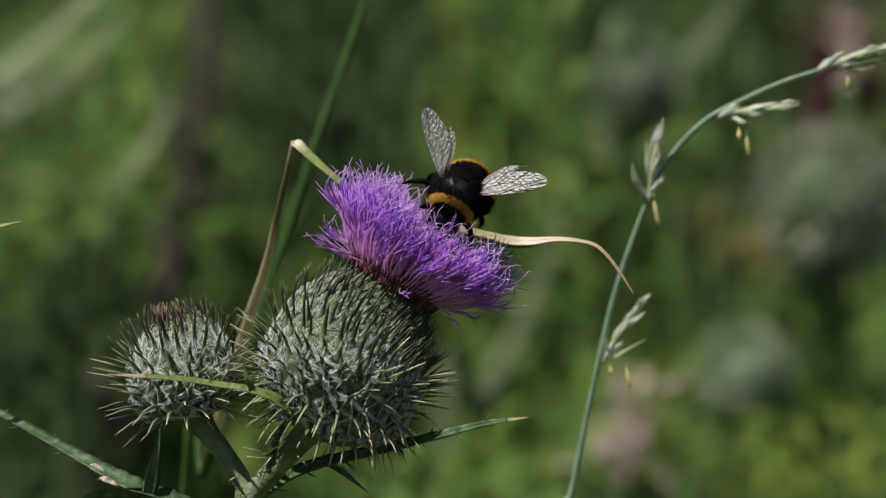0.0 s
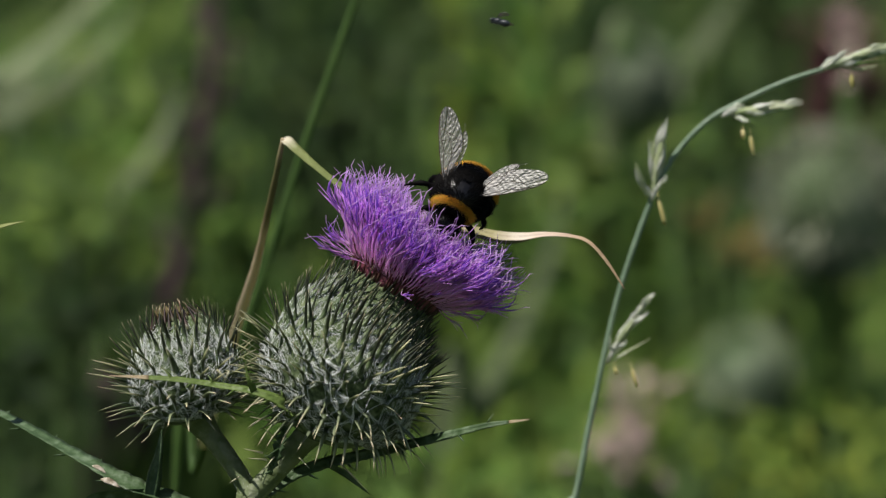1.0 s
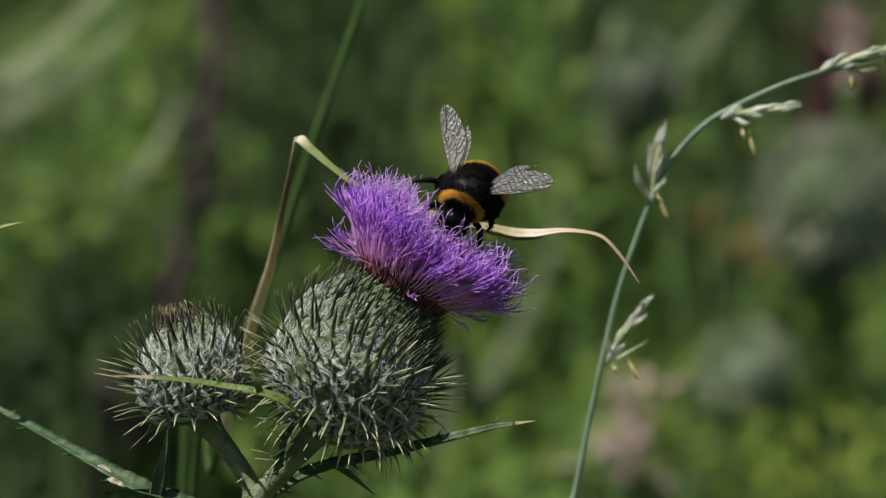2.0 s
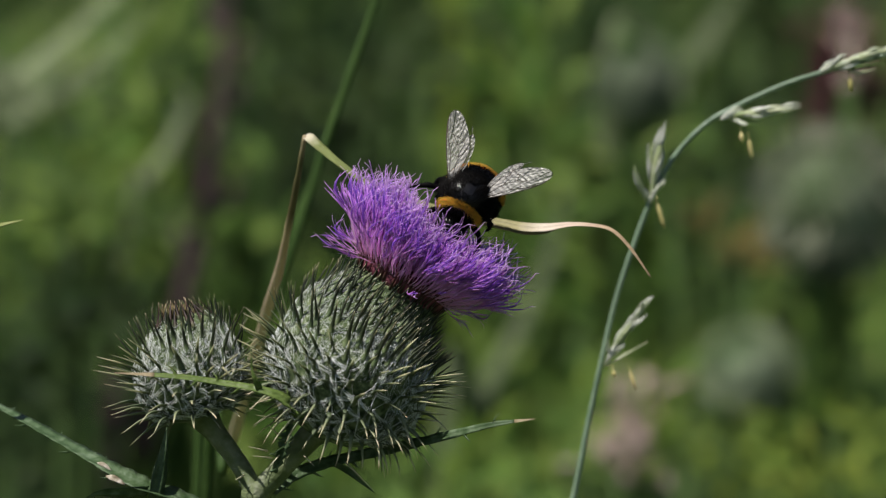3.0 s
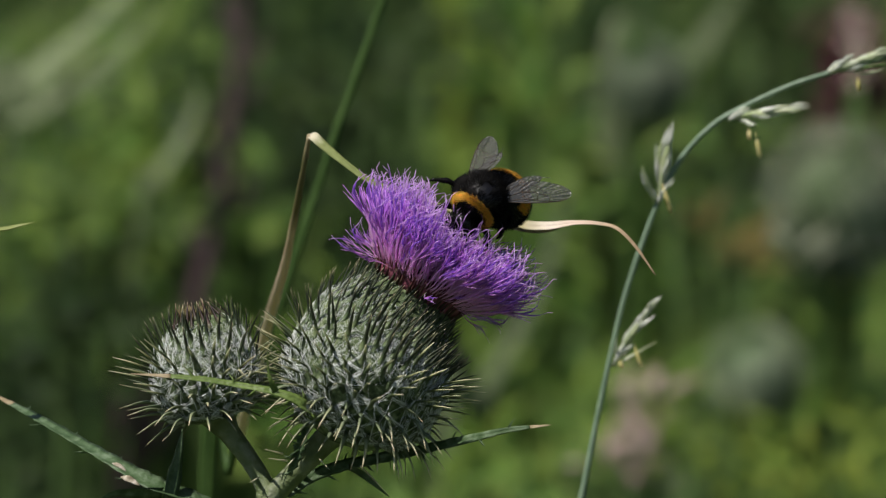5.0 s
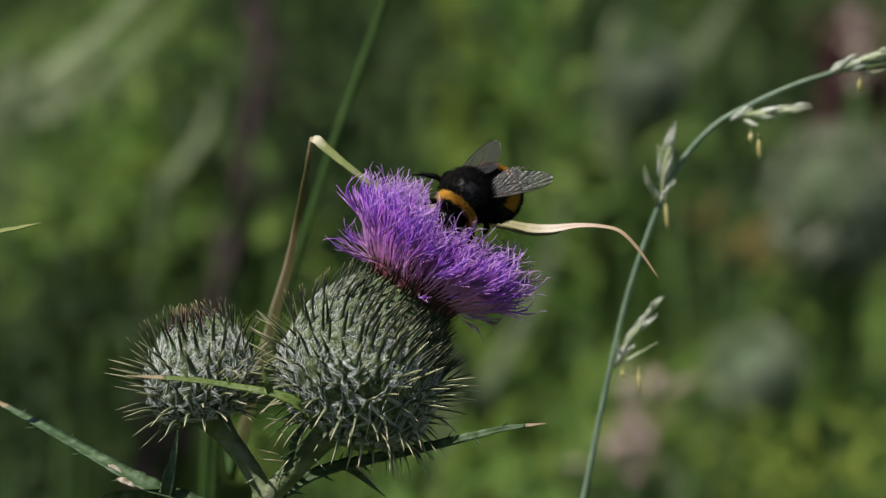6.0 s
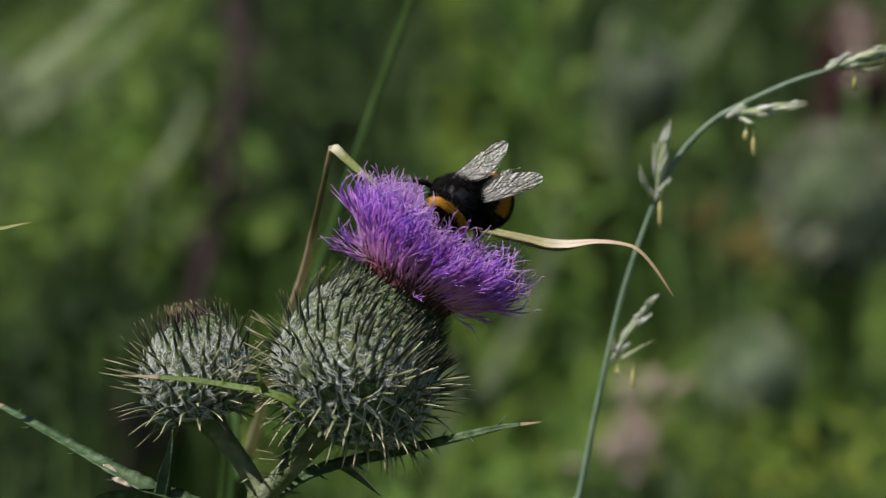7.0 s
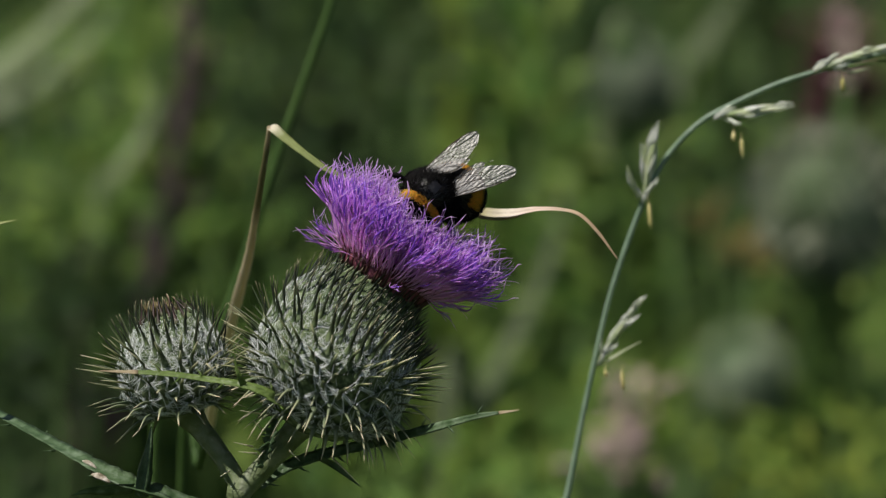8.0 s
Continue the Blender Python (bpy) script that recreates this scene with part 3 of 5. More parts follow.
def main_thistle():
    rng = random.Random(11)
    foot = at(-45, -60, 0)
    foot = Vector((foot.x, foot.y, 0.0))
    plant = thing("thistle_plant", foot, "spear thistle with open violet flower, closed bud and spiny leaves", "thistle")
    # stems
    main = [at(-39.9, -49.6, 0), at(-40.8, -59.8, 2), at(-42.0, -81.7, 4), at(-41, -180, 8), at(-44, -420, 8)]
    main.append(Vector((foot.x, foot.y, 0.2)))
    main.append(Vector((foot.x, foot.y, -0.02)))
    big = [at(-39.9, -50.5, 0), at(-37.0, -47.7, 0), at(-32.7, -43.0, 0), at(-28.3, -38.1, 0), at(-24.0, -33.8, 0)]
    small = [at(-39.6, -50.9, 0), at(-41.0, -47.1, 2), at(-44.0, -42.5, 4), at(-48.0, -37.4, 5), at(-51.4, -32.8, 5)]
    for pts, rad in ((main, [2.3, 2.5, 2.8, 3.2, 4.0, 4.6, 5.0]), (big, [2.0, 2.0, 2.0, 2.4, 4.4]), (small, [2.0, 1.75, 1.7, 2.0, 3.4])):
        line = curve(pts, 8)
        g = Geo()
        g.tube(line, [r / 1000 for r in spread(rad, len(line))], 16, 0.14)
        st = part("stem", g, STEM, plant, "ribbed downy green stem")
        h = Geo()
        spiny(h, line[:33], 1600, 0.0020, rng, 0.25)
        part("stem_hairs", h, WOOL, st, "sparse white stem hairs", "stuff")
    # heads
    thistle_head(plant, [at(-24.4, -39.2, 0), at(-23.5, -36.3, 0), at(-21.9, -31.2, 0), at(-20.5, -24.6, 0), at(-18.0, -18.3, 0), at(-13.7, -12.5, 0), at(-8.9, -6.8, 0)],
                 [4.0, 10.0, 14.4, 16.4, 15.3, 11.6, 8.5], [2.6, 2.8, 2.9, 2.55, 2.1, 1.75], [7.2, 8.4, 9.0, 8.2, 6.2, 4.4], rng, TOP_BRACTS, 5600, low=0.11)
    thistle_head(plant, [at(-51.4, -34.9, 5), at(-51.8, -33.4, 5), at(-52.4, -30.1, 5), at(-52.8, -25.6, 5), at(-53.3, -20.4, 5), at(-53.7, -16.6, 5), at(-54.4, -14.0, 5)],
                 [3.2, 6.9, 9.7, 10.4, 9.4, 7.2, 4.7], [2.3, 2.5, 2.8, 2.9, 2.6, 2.0], [7.4, 8.4, 9.2, 8.4, 6.8, 4.6], rng, BROWN_BRACTS, 3000, low=0.09, crest=0.85, under=LEVEL_BRACTS)
    # closed tip of the bud
    g = Geo()
    for i in range(150):
        a, r = i * 2.4, 0.0027 * math.sqrt(i / 150)
        p = at(-55.7, -15.4, 5) + RIGHT * r * math.cos(a) + AWAY * r * math.sin(a)
        q = p + UP * rng.uniform(0.0020, 0.0042) + RIGHT * (rng.uniform(-0.0012, 0.0008) + 0.3 * r * math.cos(a)) + AWAY * rng.uniform(-0.001, 0.001)
        g.tube([p, p.lerp(q, 0.6), q], [0.00022, 0.00018, 0.00005], 4)
    part("bud_tip", g, BUD, plant, "ochre tips of closed florets")
    flower_crown(plant, at(-9.3, -5.7, 0), RIGHT * 0.52 + UP * 0.855 - AWAY * 0.04, 0.0106, rng)
    leaves(plant, rng)
    return plant


def leaf(plant, name, pts, widths, mat, rng, tip, lobes=(), hint=None, label="", rag=0.07):
    line = curve(pts, 8)
    ww = [w / 1000 for w in spread(widths, len(line))]
    g = Geo()
    ww = [w * (1 + rag * math.sin(i * 1.7) + rag * 0.5 * rng.uniform(-1, 1)) for i, w in enumerate(ww)]
    cut = len(line) - tip
    h = hint or (UP * 0.8 - AWAY * 0.6)
    g.blade(line[:cut + 1], ww[:cut + 1], h, 0.3)
    for i in range(3, cut - 1, 5):
        tan = (line[i + 1] - line[i - 1]).normalized()
        sd = tan.cross(h).normalized() * (1 if i % 2 else -1)
        p = line[i] + sd * ww[i] * 0.8
        g.tube([p, p + sd * 0.0010 + tan * 0.0007, p + sd * 0.0018 + tan * 0.0016], [0.00035, 0.00018, 0.00004], 4)
    body = part(name, g, mat, plant, label)
    t = Geo()
    t.blade(line[cut:], ww[cut:], h, 0.3)
    part("dry_tip", t, TAN, body, "dry straw-coloured leaf tip")
    for lpts, lw in lobes:
        lb = Geo()
        ll = curve(lpts, 6)
        lb.blade(ll, [w / 1000 for w in spread(lw, len(ll))], -AWAY - UP * 0.7 + RIGHT * 0.5, 0.35)
        part("lobe", lb, mat, body)
    return body


def leaves(plant, rng):
    leaf(plant, "leaf", [at(-39.6, -53.4, 2), at(-47.5, -53.2, -4), at(-55.4, -50.8, -8), at(-63.3, -47.9, -10), at(-70.7, -44.1, -4), at(-78.1, -40.5, 8), at(-86.3, -36.5, 20), at(-94.1, -32.9, 32), at(-98.5, -30.8, 38)],
         [1.5, 2.6, 3.4, 2.9, 2.0, 1.7, 1.4, 0.9, 0.12], LEAF, rng, 9,
         lobes=[([at(-59.7, -50.8, -10), at(-59.0, -45.6, -9), at(-58.1, -41.1, -7), at(-57.4, -36.3, -5)], [1.6, 1.9, 1.1, 0.08]),
                ([at(-61.1, -49.0, -10), at(-66.1, -49.2, -13), at(-70.6, -49.4, -15), at(-73.4, -50.5, -16)], [1.2, 1.3, 0.8, 0.08])],
         hint=UP * 0.9 - AWAY * 0.45, label="dark green spiny thistle leaf with pale scars")
    leaf(plant, "leaf", [at(-36.2, -49.7, 3), at(-31.6, -46.3, 6), at(-25.9, -44.0, 8), at(-19.0, -42.4, 9), at(-9.7, -40.2, 2), at(-0.5, -37.7, -8), at(8.7, -35.2, -15), at(17.1, -33.9, -18)],
         [1.0, 1.3, 1.3, 1.2, 1.15, 1.0, 0.65, 0.1], LEAF, rng, 5,
         lobes=[([at(-23.6, -43.6, 8), at(-20.8, -45.1, 6), at(-18.0, -47.4, 5), at(-15.2, -49.7, 4)], [0.9, 0.8, 0.4, 0.06])],
         hint=UP * 0.35 - AWAY, label="narrow dark green spiny leaf with a dry tip", rag=0.06)
    leaf(plant, "leaf", [at(-29.4, -35.7, -4), at(-31.8, -32.0, -17), at(-34.3, -29.9, -19), at(-39.1, -28.3, -19), at(-46.0, -27.2, -18), at(-52.8, -26.2, -18), at(-59.6, -25.7, -18), at(-67.6, -25.3, -18)],
         [1.0, 1.25, 1.2, 0.85, 0.75, 0.68, 0.55, 0.1], LEAF_LIGHT, rng, 9,
         lobes=[([at(-38.4, -28.3, -19), at(-39.3, -26.3, -20), at(-39.9, -24.3, -20), at(-40.2, -20.3, -20)], [0.8, 0.5, 0.25, 0.05])],
         hint=UP * 0.55 - AWAY * 0.8, label="light green narrow leaf with a dry tip", rag=0.03)
    for a, b, w in ((at(-71.2, -43.5, -13), at(-68.3, -45.1, -13), 0.55), (at(-69.4, -46.2, -14), at(-65.5, -47.9, -14), 0.8)):
        g = Geo()
        g.blade(curve([a, a.lerp(b, 0.5) + UP * 0.0003, b], 4), [w / 1000 * x for x in spread([0.2, 1.0, 0.8, 0.2], 9)], UP * 0.6 - AWAY, 0.1, 0.1)
        part("scar", g, SCAR, plant, "dry tan scar on the leaf")
    g = Geo()
    for a, b in ((at(-37.0, -41.2, -2), at(-40.8, -40.2, -5)), (at(-36.1, -42.6, -2), at(-39.9, -42.1, -5)), (at(-34.9, -37.8, -3), at(-36.9, -35.6, -6)), (at(-34.0, -41.2, -3), at(-36.4, -44.1, -7)), (at(-30.4, -41.3, 0), at(-27.4, -44.1, -6)),
                 (at(-21.2, -43.5, 5), at(-15.4, -49.1, 0)), (at(-41.8, -46.1, -2), at(-43.6, -47.1, -5)), (at(-35.1, -34.6, -3), at(-39.4, -33.7, -8)), (at(-45.9, -24.0, -17), at(-43.1, -27.0, -15)), (at(-43.5, -24.4, -17), at(-44.4, -26.3, -16))):
        g.tube([a, a.lerp(b, 0.5), b], [0.00022, 0.00013, 0.00003], 5)
    part("prickle", g, PRICKLE, plant, "pale straw prickles of the stem", "stuff")
    # spiny wing of the stem under the open flower
    g = Geo()
    ll = curve([at(-35.6, -45.5, -3), at(-34.3, -42.0, -4), at(-33.2, -38.6, -4), at(-32.0, -35.0, -3)], 6)
    g.blade(ll, [w / 1000 * (1 + 0.45 * math.sin(i * 2.1)) for i, w in enumerate(spread([0.4, 1.0, 1.1, 0.5], len(ll)))], -AWAY, 0.4)
    for i in range(1, len(ll) - 1, 2):
        o = -RIGHT * rng.uniform(0.4, 1.0) + UP * rng.uniform(-0.6, 0.5) - AWAY * 0.4
        g.tube([ll[i], ll[i] + o * 0.0012, ll[i] + o * 0.0026], [0.0004, 0.00025, 0.00004], 4)
    part("stem_wing", g, LEAF, plant, "dark spiny wing of the stem")


THISTLE = main_thistle()


# ---- grasses near the thistle ----
ANTHERS = []


def flowering_grass():
    def set_back(x, y, d):
        return at(x * 1.024, y * 1.024, d + 42)

    foot = set_back(20.7, -77.5, 40)
    foot = Vector((foot.x - 0.03, foot.y, 0))
    gr = thing("flowering_grass", foot, "blue-green grass culm with pale spikelets and hanging anthers", "grass")
    pts = [foot, foot + Vector((0.006, 0, 0.45)), set_back(18, -160, 40), set_back(23.7, -64.6, 40), set_back(26.8, -50.5, 40), set_back(29.7, -35.8, 40), set_back(32.5, -22.8, 40), set_back(35.4, -10.5, 40), set_back(38.6, -0.5, 40), set_back(42.0, 8.6, 40),
           set_back(45.0, 15.2, 40), set_back(49.0, 21.3, 40), set_back(54.8, 26.9, 40), set_back(61.3, 30.5, 40), set_back(70.1, 34.5, 40), set_back(78.4, 37.2, 40), set_back(86.6, 39.4, 40), set_back(97.2, 42.5, 40)]
    line = curve(pts, 38)
    g = Geo()
    g.tube(line, [r / 1000 for r in spread([0.9, 0.85, 0.8, 0.75, 0.7, 0.62, 0.6, 0.56, 0.60, 0.60, 0.60, 0.58, 0.56, 0.54, 0.52, 0.5, 0.46, 0.36], len(line))], 38)
    part("culm", g, CULM, gr)
    rng = random.Random(5)

    kinds = (GLUME, GLUME_GREEN, STALK)

    def spikelet(glumes):
        a, b = glumes[0][:2]
        ax = Geo()
        ax.tube([a, a.lerp(b, 0.5), b], [0.0003, 0.00025, 0.0001], 6)
        sp = part("spikelet", ax, GLUME_GREEN, gr, "pale green spikelet with papery edges")
        for a, b, w, kind in glumes:
            ln = (b - a).length
            for k in range(1 if w < 0.4 else 3):  # narrow pointed scales, each overlapping the last
                gg = Geo()
                off = (RIGHT * rng.uniform(-1, 1) + UP * rng.uniform(-1, 1)) * ln * 0.07 * (k > 0)
                p, q = a.lerp(b, 0.22 * k), a.lerp(b, (1.0, 0.82, 0.94)[k]) + off
                ll = curve([p, p.lerp(q, 0.45) + off * 0.8 + UP * rng.uniform(-0.0002, 0.0004) - AWAY * 0.0004, q], 6)
                wide = w * (0.66, 0.52, 0.42)[k]
                gg.tube(ll, [x / 1000 for x in spread([0.35 * wide, 1.2 * wide, 1.3 * wide, 0.7 * wide, 0.05], len(ll))], 6, 0.2)
                part("glume", gg, kinds[kind if k != 1 else max(0, kind - 1)], sp)

    spikelet([(set_back(42.6, 9.9, 40), set_back(44.9, 24.6, 38), 0.60, 1), (set_back(43.0, 13.8, 40), set_back(45.2, 25.5, 37), 0.80, 1), (set_back(43.2, 17.5, 40), set_back(45.8, 27.2, 36), 0.70, 0), (set_back(42.7, 14.0, 40), set_back(42.1, 22.5, 38), 0.50, 0), (set_back(43.2, 14.2, 40), set_back(45.1, 20.2, 37), 0.50, 0), (set_back(41.8, 10.2, 40), set_back(39.3, 17.8, 36), 0.55, 1), (set_back(42.4, 10.9, 40), set_back(40.8, 13.6, 38), 0.50, 0), (set_back(43.2, 11.4, 40), set_back(45.7, 15.4, 37), 0.45, 0), (set_back(42.5, 9.8, 40), set_back(44.0, 12.8, 36), 0.50, 0)])
    spikelet([(set_back(57.7, 27.7, 40), set_back(72.4, 29.7, 38), 0.70, 1), (set_back(60.6, 28.2, 40), set_back(70.8, 29.6, 37), 0.80, 1), (set_back(62.7, 28.7, 40), set_back(68.1, 30.1, 36), 0.60, 0), (set_back(65.3, 29.1, 40), set_back(74.3, 30.1, 38), 0.50, 0), (set_back(57.3, 27.4, 40), set_back(61.9, 29.7, 37), 0.70, 0), (set_back(59.2, 27.5, 40), set_back(62.9, 26.4, 36), 0.50, 0), (set_back(61.5, 26.8, 40), set_back(66.2, 25.3, 38), 0.30, 2)])
    spikelet([(set_back(78.0, 37.3, 40), set_back(81.5, 39.6, 38), 0.75, 0), (set_back(78.8, 37.5, 40), set_back(83.5, 41.0, 37), 0.55, 0), (set_back(79.4, 37.7, 40), set_back(87.7, 40.3, 36), 0.95, 1), (set_back(82.7, 39.0, 40), set_back(89.3, 41.3, 38), 0.60, 0), (set_back(83.5, 39.1, 40), set_back(92.5, 41.9, 37), 0.85, 1), (set_back(88.3, 40.6, 40), set_back(96.3, 43.1, 36), 0.65, 0), (set_back(80.6, 37.4, 40), set_back(91.3, 38.9, 38), 0.45, 2), (set_back(91.2, 39.4, 40), set_back(96.9, 39.8, 37), 0.35, 2)])
    spikelet([(set_back(33.1, -23.9, 40), set_back(37.0, -16.8, 38), 0.60, 0), (set_back(34.0, -22.1, 40), set_back(39.4, -13.7, 37), 0.85, 1), (set_back(36.1, -18.2, 40), set_back(42.0, -13.0, 36), 0.50, 0), (set_back(37.1, -16.4, 40), set_back(39.5, -13.0, 38), 0.55, 0), (set_back(37.8, -15.7, 40), set_back(43.1, -9.6, 37), 0.70, 1), (set_back(39.9, -13.8, 40), set_back(41.4, -10.4, 36), 0.45, 0), (set_back(40.6, -12.5, 40), set_back(43.3, -9.2, 38), 0.50, 0), (set_back(33.2, -24.1, 40), set_back(42.2, -18.7, 37), 0.30, 1), (set_back(33.9, -21.5, 40), set_back(33.9, -18.1, 36), 0.35, 0), (set_back(34.9, -21.8, 40), set_back(37.3, -19.2, 38), 0.55, 0)])
    for name, a, b in (("anther", set_back(43.8, 10.7, 38), set_back(44.9, 4.6, 38)), ("anther", set_back(63.1, 23.6, 38), set_back(63.6, 19.3, 38)), ("anther", set_back(61.5, 24.8, 38), set_back(61.6, 22.7, 38)),
                       ("anther", set_back(84.2, 36.0, 38), set_back(84.3, 33.3, 38)), ("anther", set_back(38.2, -24.8, 38), set_back(39.0, -28.9, 38)), ("anther", set_back(34.7, -24.8, 38), set_back(35.1, -26.2, 38))):
        gg = Geo()
        top = a + UP * 0.0012 + AWAY * 0.0015
        gg.tube([top, a, a.lerp(b, 0.15), a.lerp(b, 0.3), a.lerp(b, 0.8), b], [0.00006, 0.00008, 0.0003, 0.00048, 0.00045, 0.00015], 6)
        ANTHERS.append((part(name, gg, ANTHER, gr, "straw-coloured dangling anther"), top - BASE[gr.name]))
    return gr


def bent_blade():
    foot = at(-57.1, -60.1, 190)
    foot = Vector((foot.x - 0.05, foot.y, 0))
    gr = thing("dry_grass_blade", foot, "withered grass blade, folded over behind the flower", "grass")
    up_pts = [foot, foot + Vector((0.02, 0, 0.45)), at(-58.5, -64.0, 160), at(-52.9, -49.6, 140), at(-47.0, -32.0, 105), at(-40.8, -13.6, 72), at(-37.6, -4.8, 58), at(-35.2, 4.3, 46), at(-33.0, 13.1, 36), at(-31.0, 22.2, 30)]
    line = curve(up_pts, 8)
    g = Geo()
    g.tube(line[:28], [0.00085] * 28, 8, 0.12)
    part("green_base", g, STALK_DARK, gr, "still green lower stem")
    line = line[27:]
    g = Geo()
    ww = spread([1.3, 1.35, 1.2, 0.85, 0.75, 0.55], len(line))
    g.tube(line, [w / 1000 * 0.85 * (1 + 0.2 * noise.noise(Vector((i * 0.4, 0, 0)))) for i, w in enumerate(ww)], 8, 0.12)
    part("dry_stem", g, STRAW, gr, "brown withered stem")
    line = curve([at(-31.1, 21.9, 30), at(-30.1, 21.6, 29), at(-27.9, 19.5, 28), at(-23.8, 15.9, 27), at(-18.6, 12.0, 26), at(-9.8, 8.1, 26)], 8)
    g = Geo()
    g.blade(line, [w / 1000 for w in spread([0.5, 1.15, 1.0, 0.75, 0.7, 0.7], len(line))], -AWAY + UP * 0.7, 0.4, 0.2)
    part("green_fold", g, FOLD, gr, "still green folded part")
    line = curve([at(-11.0, 8.5, 26), at(-0.5, 5.0, 26), at(8.9, 2.8, 25), at(13.5, 1.5, 24), at(18.2, 1.3, 23), at(23.4, 1.9, 22), at(28.6, 1.5, 21), at(32.1, 0.2, 20), at(35.6, -3.7, 19), at(39.3, -9.4, 18)], 8)
    g = Geo()
    g.blade(line, [w / 1000 for w in spread([0.7, 0.75, 0.85, 1.25, 1.1, 0.6, 0.42, 0.42, 0.36, 0.12], len(line))], -AWAY * 0.8 + UP * 0.7, 0.5, 0.2)
    part("dry_end", g, DRY, gr, "straw-coloured twisted tip")
    line = curve([at(-0.5, 4.6, 27), at(8.9, 2.0, 26), at(13.5, 0.7, 25), at(17.6, 0.5, 24), at(21.1, 1.4, 23)], 8)
    g = Geo()
    g.blade(line, [w / 1000 for w in spread([0.6, 0.65, 0.55, 0.35, 0.08], len(line))], -AWAY + UP * 0.6, 0.3, 0.2)
    part("inner_fold", g, OLIVE, gr, "olive-brown inner side of the twisted blade")
    return gr


def green_stalk():
    foot = at(-81.0, -160.8, 190)
    foot = Vector((foot.x, foot.y, 0))
    gr = thing("grass_stalk", foot, "smooth green leaning grass stalk", "grass")
    line = curve([foot, foot + Vector((0.03, 0, 0.5)), at(-58.0, -58.6, 190), at(-45.2, -25.4, 190), at(-35.6, 2.7, 190), at(-28.6, 24.4, 190), at(-21.8, 43.5, 190), at(-17.4, 56.3, 190), at(-12.0, 72.9, 190), at(-6.9, 90.8, 190)], 8)
    g = Geo()
    g.tube(line, [r / 1000 for r in spread([1.3, 1.2, 1.1, 1.1, 1.05, 1.0, 0.95, 0.9, 0.8, 0.4], len(line))], 10)
    part("culm", g, STALK_DARK, gr)
    return gr


def edge_blade():
    foot = at(-97.6, -122.5, 10)
    foot = Vector((foot.x, foot.y, 0))
    gr = thing("edge_grass", foot, "green grass blade with a pale tip", "grass")
    line = curve([foot, foot + Vector((-0.004, 0, 0.5)), at(-106.9, -30.0, 10), at(-102.3, -4.5, 10), at(-96.5, 2.7, 10), at(-90.7, 4.5, 10), at(-86.1, 5.7, 10)], 8)
    g = Geo()
    g.blade(line, [w / 1000 for w in spread([1.2, 1.2, 1.2, 1.1, 1.0, 0.75, 0.08], len(line))], -AWAY * 0.5 + UP, 0.4, 0.2)
    part("blade", g, DRY_GREEN, gr)
    return gr


SPIKE = flowering_grass()
DRY_BLADE = bent_blade()
STALK_THING = green_stalk()
EDGE = edge_blade()


# ---- plants behind, out of focus ----
def far_thistle(mid, radius, rng, label, tuft=None, skin_mat=None):
    """A thistle head on its stem, farther off."""
    foot = Vector((mid.x + rng.uniform(-0.03, 0.03), mid.y + 0.02, 0))
    pl = thing("background_thistle", foot, label, "thistle", "thistles in the background")
    g = Geo()
    g.ball(mid, (radius, radius, radius * 0.92), rings=14, sides=22, lump=0.06)
    hd = part("flower_head", g, skin_mat or GREY_HEAD, pl)
    s = Geo()
    for i in range(220):
        z = 1 - 2 * (i + 0.5) / 220
        a = i * 2.39996
        r = math.sqrt(1 - z * z)
        n = Vector((r * math.cos(a), r * math.sin(a), z))
        w = (n + Vector((0, 0, 0.5 if z > -0.2 else -0.3))).normalized()
        p = mid + n * radius * 0.95
        s.tube([p, p + w * radius * 0.25, p + w * radius * 0.48], [radius * 0.06, radius * 0.045, radius * 0.006], 4)
    part("spiny_cover", s, skin_mat or BRACT_FAR, hd, "spiny bracts", "stuff")
    st = Geo()
    line = curve([mid - Vector((0, 0, radius * 0.7)), mid - Vector((0.004, 0, radius * 2.6)), Vector((foot.x, foot.y, foot.z + 0.25)), Vector((foot.x, foot.y, -0.02))], 8)
    st.tube(line, [w for w in spread([0.004, 0.003, 0.004, 0.005], len(line))], 10, 0.1)
    part("stem", st, STALK, pl)
    if tuft:
        tf = Geo()
        for i in range(160):
            a, q = i * 2.4, math.sqrt(i / 160)
            o = Vector((math.cos(a), math.sin(a), 0))
            p = mid + Vector((0, 0, radius * 0.8)) + o * radius * 0.5 * q
            w = (Vector((0, 0, 1)) + o * q * 0.9).normalized()
            tf.tube([p, p + w * radius * 0.6, p + w * radius * 1.1], [0.0005, 0.0006, 0.0002], 4)
        part("flower_crown", tf, tuft, pl)
    return pl


BRACT_FAR = material("far_bract", [(0.05, 0.075, 0.035), (0.36, 0.39, 0.28)], 0.6, 90, vary=0.6, island=True)
FAR = random.Random(21)
T1 = far_thistle(at(116.5, 13.4, 820), 0.0184, FAR, "out-of-focus grey-green thistle head on a tall stem")
T2 = far_thistle(at(91.4, -37.5, 820), 0.0120, FAR, "out-of-focus pale thistle bud on a stem", None, GREY_PALE)
# the shade on this bud comes from its darker head material
T3 = far_thistle(at(61.4, 52.3, 950), 0.0112, FAR, "small out-of-focus thistle bud, its shade put into the colour", None, GREY_SHADED)


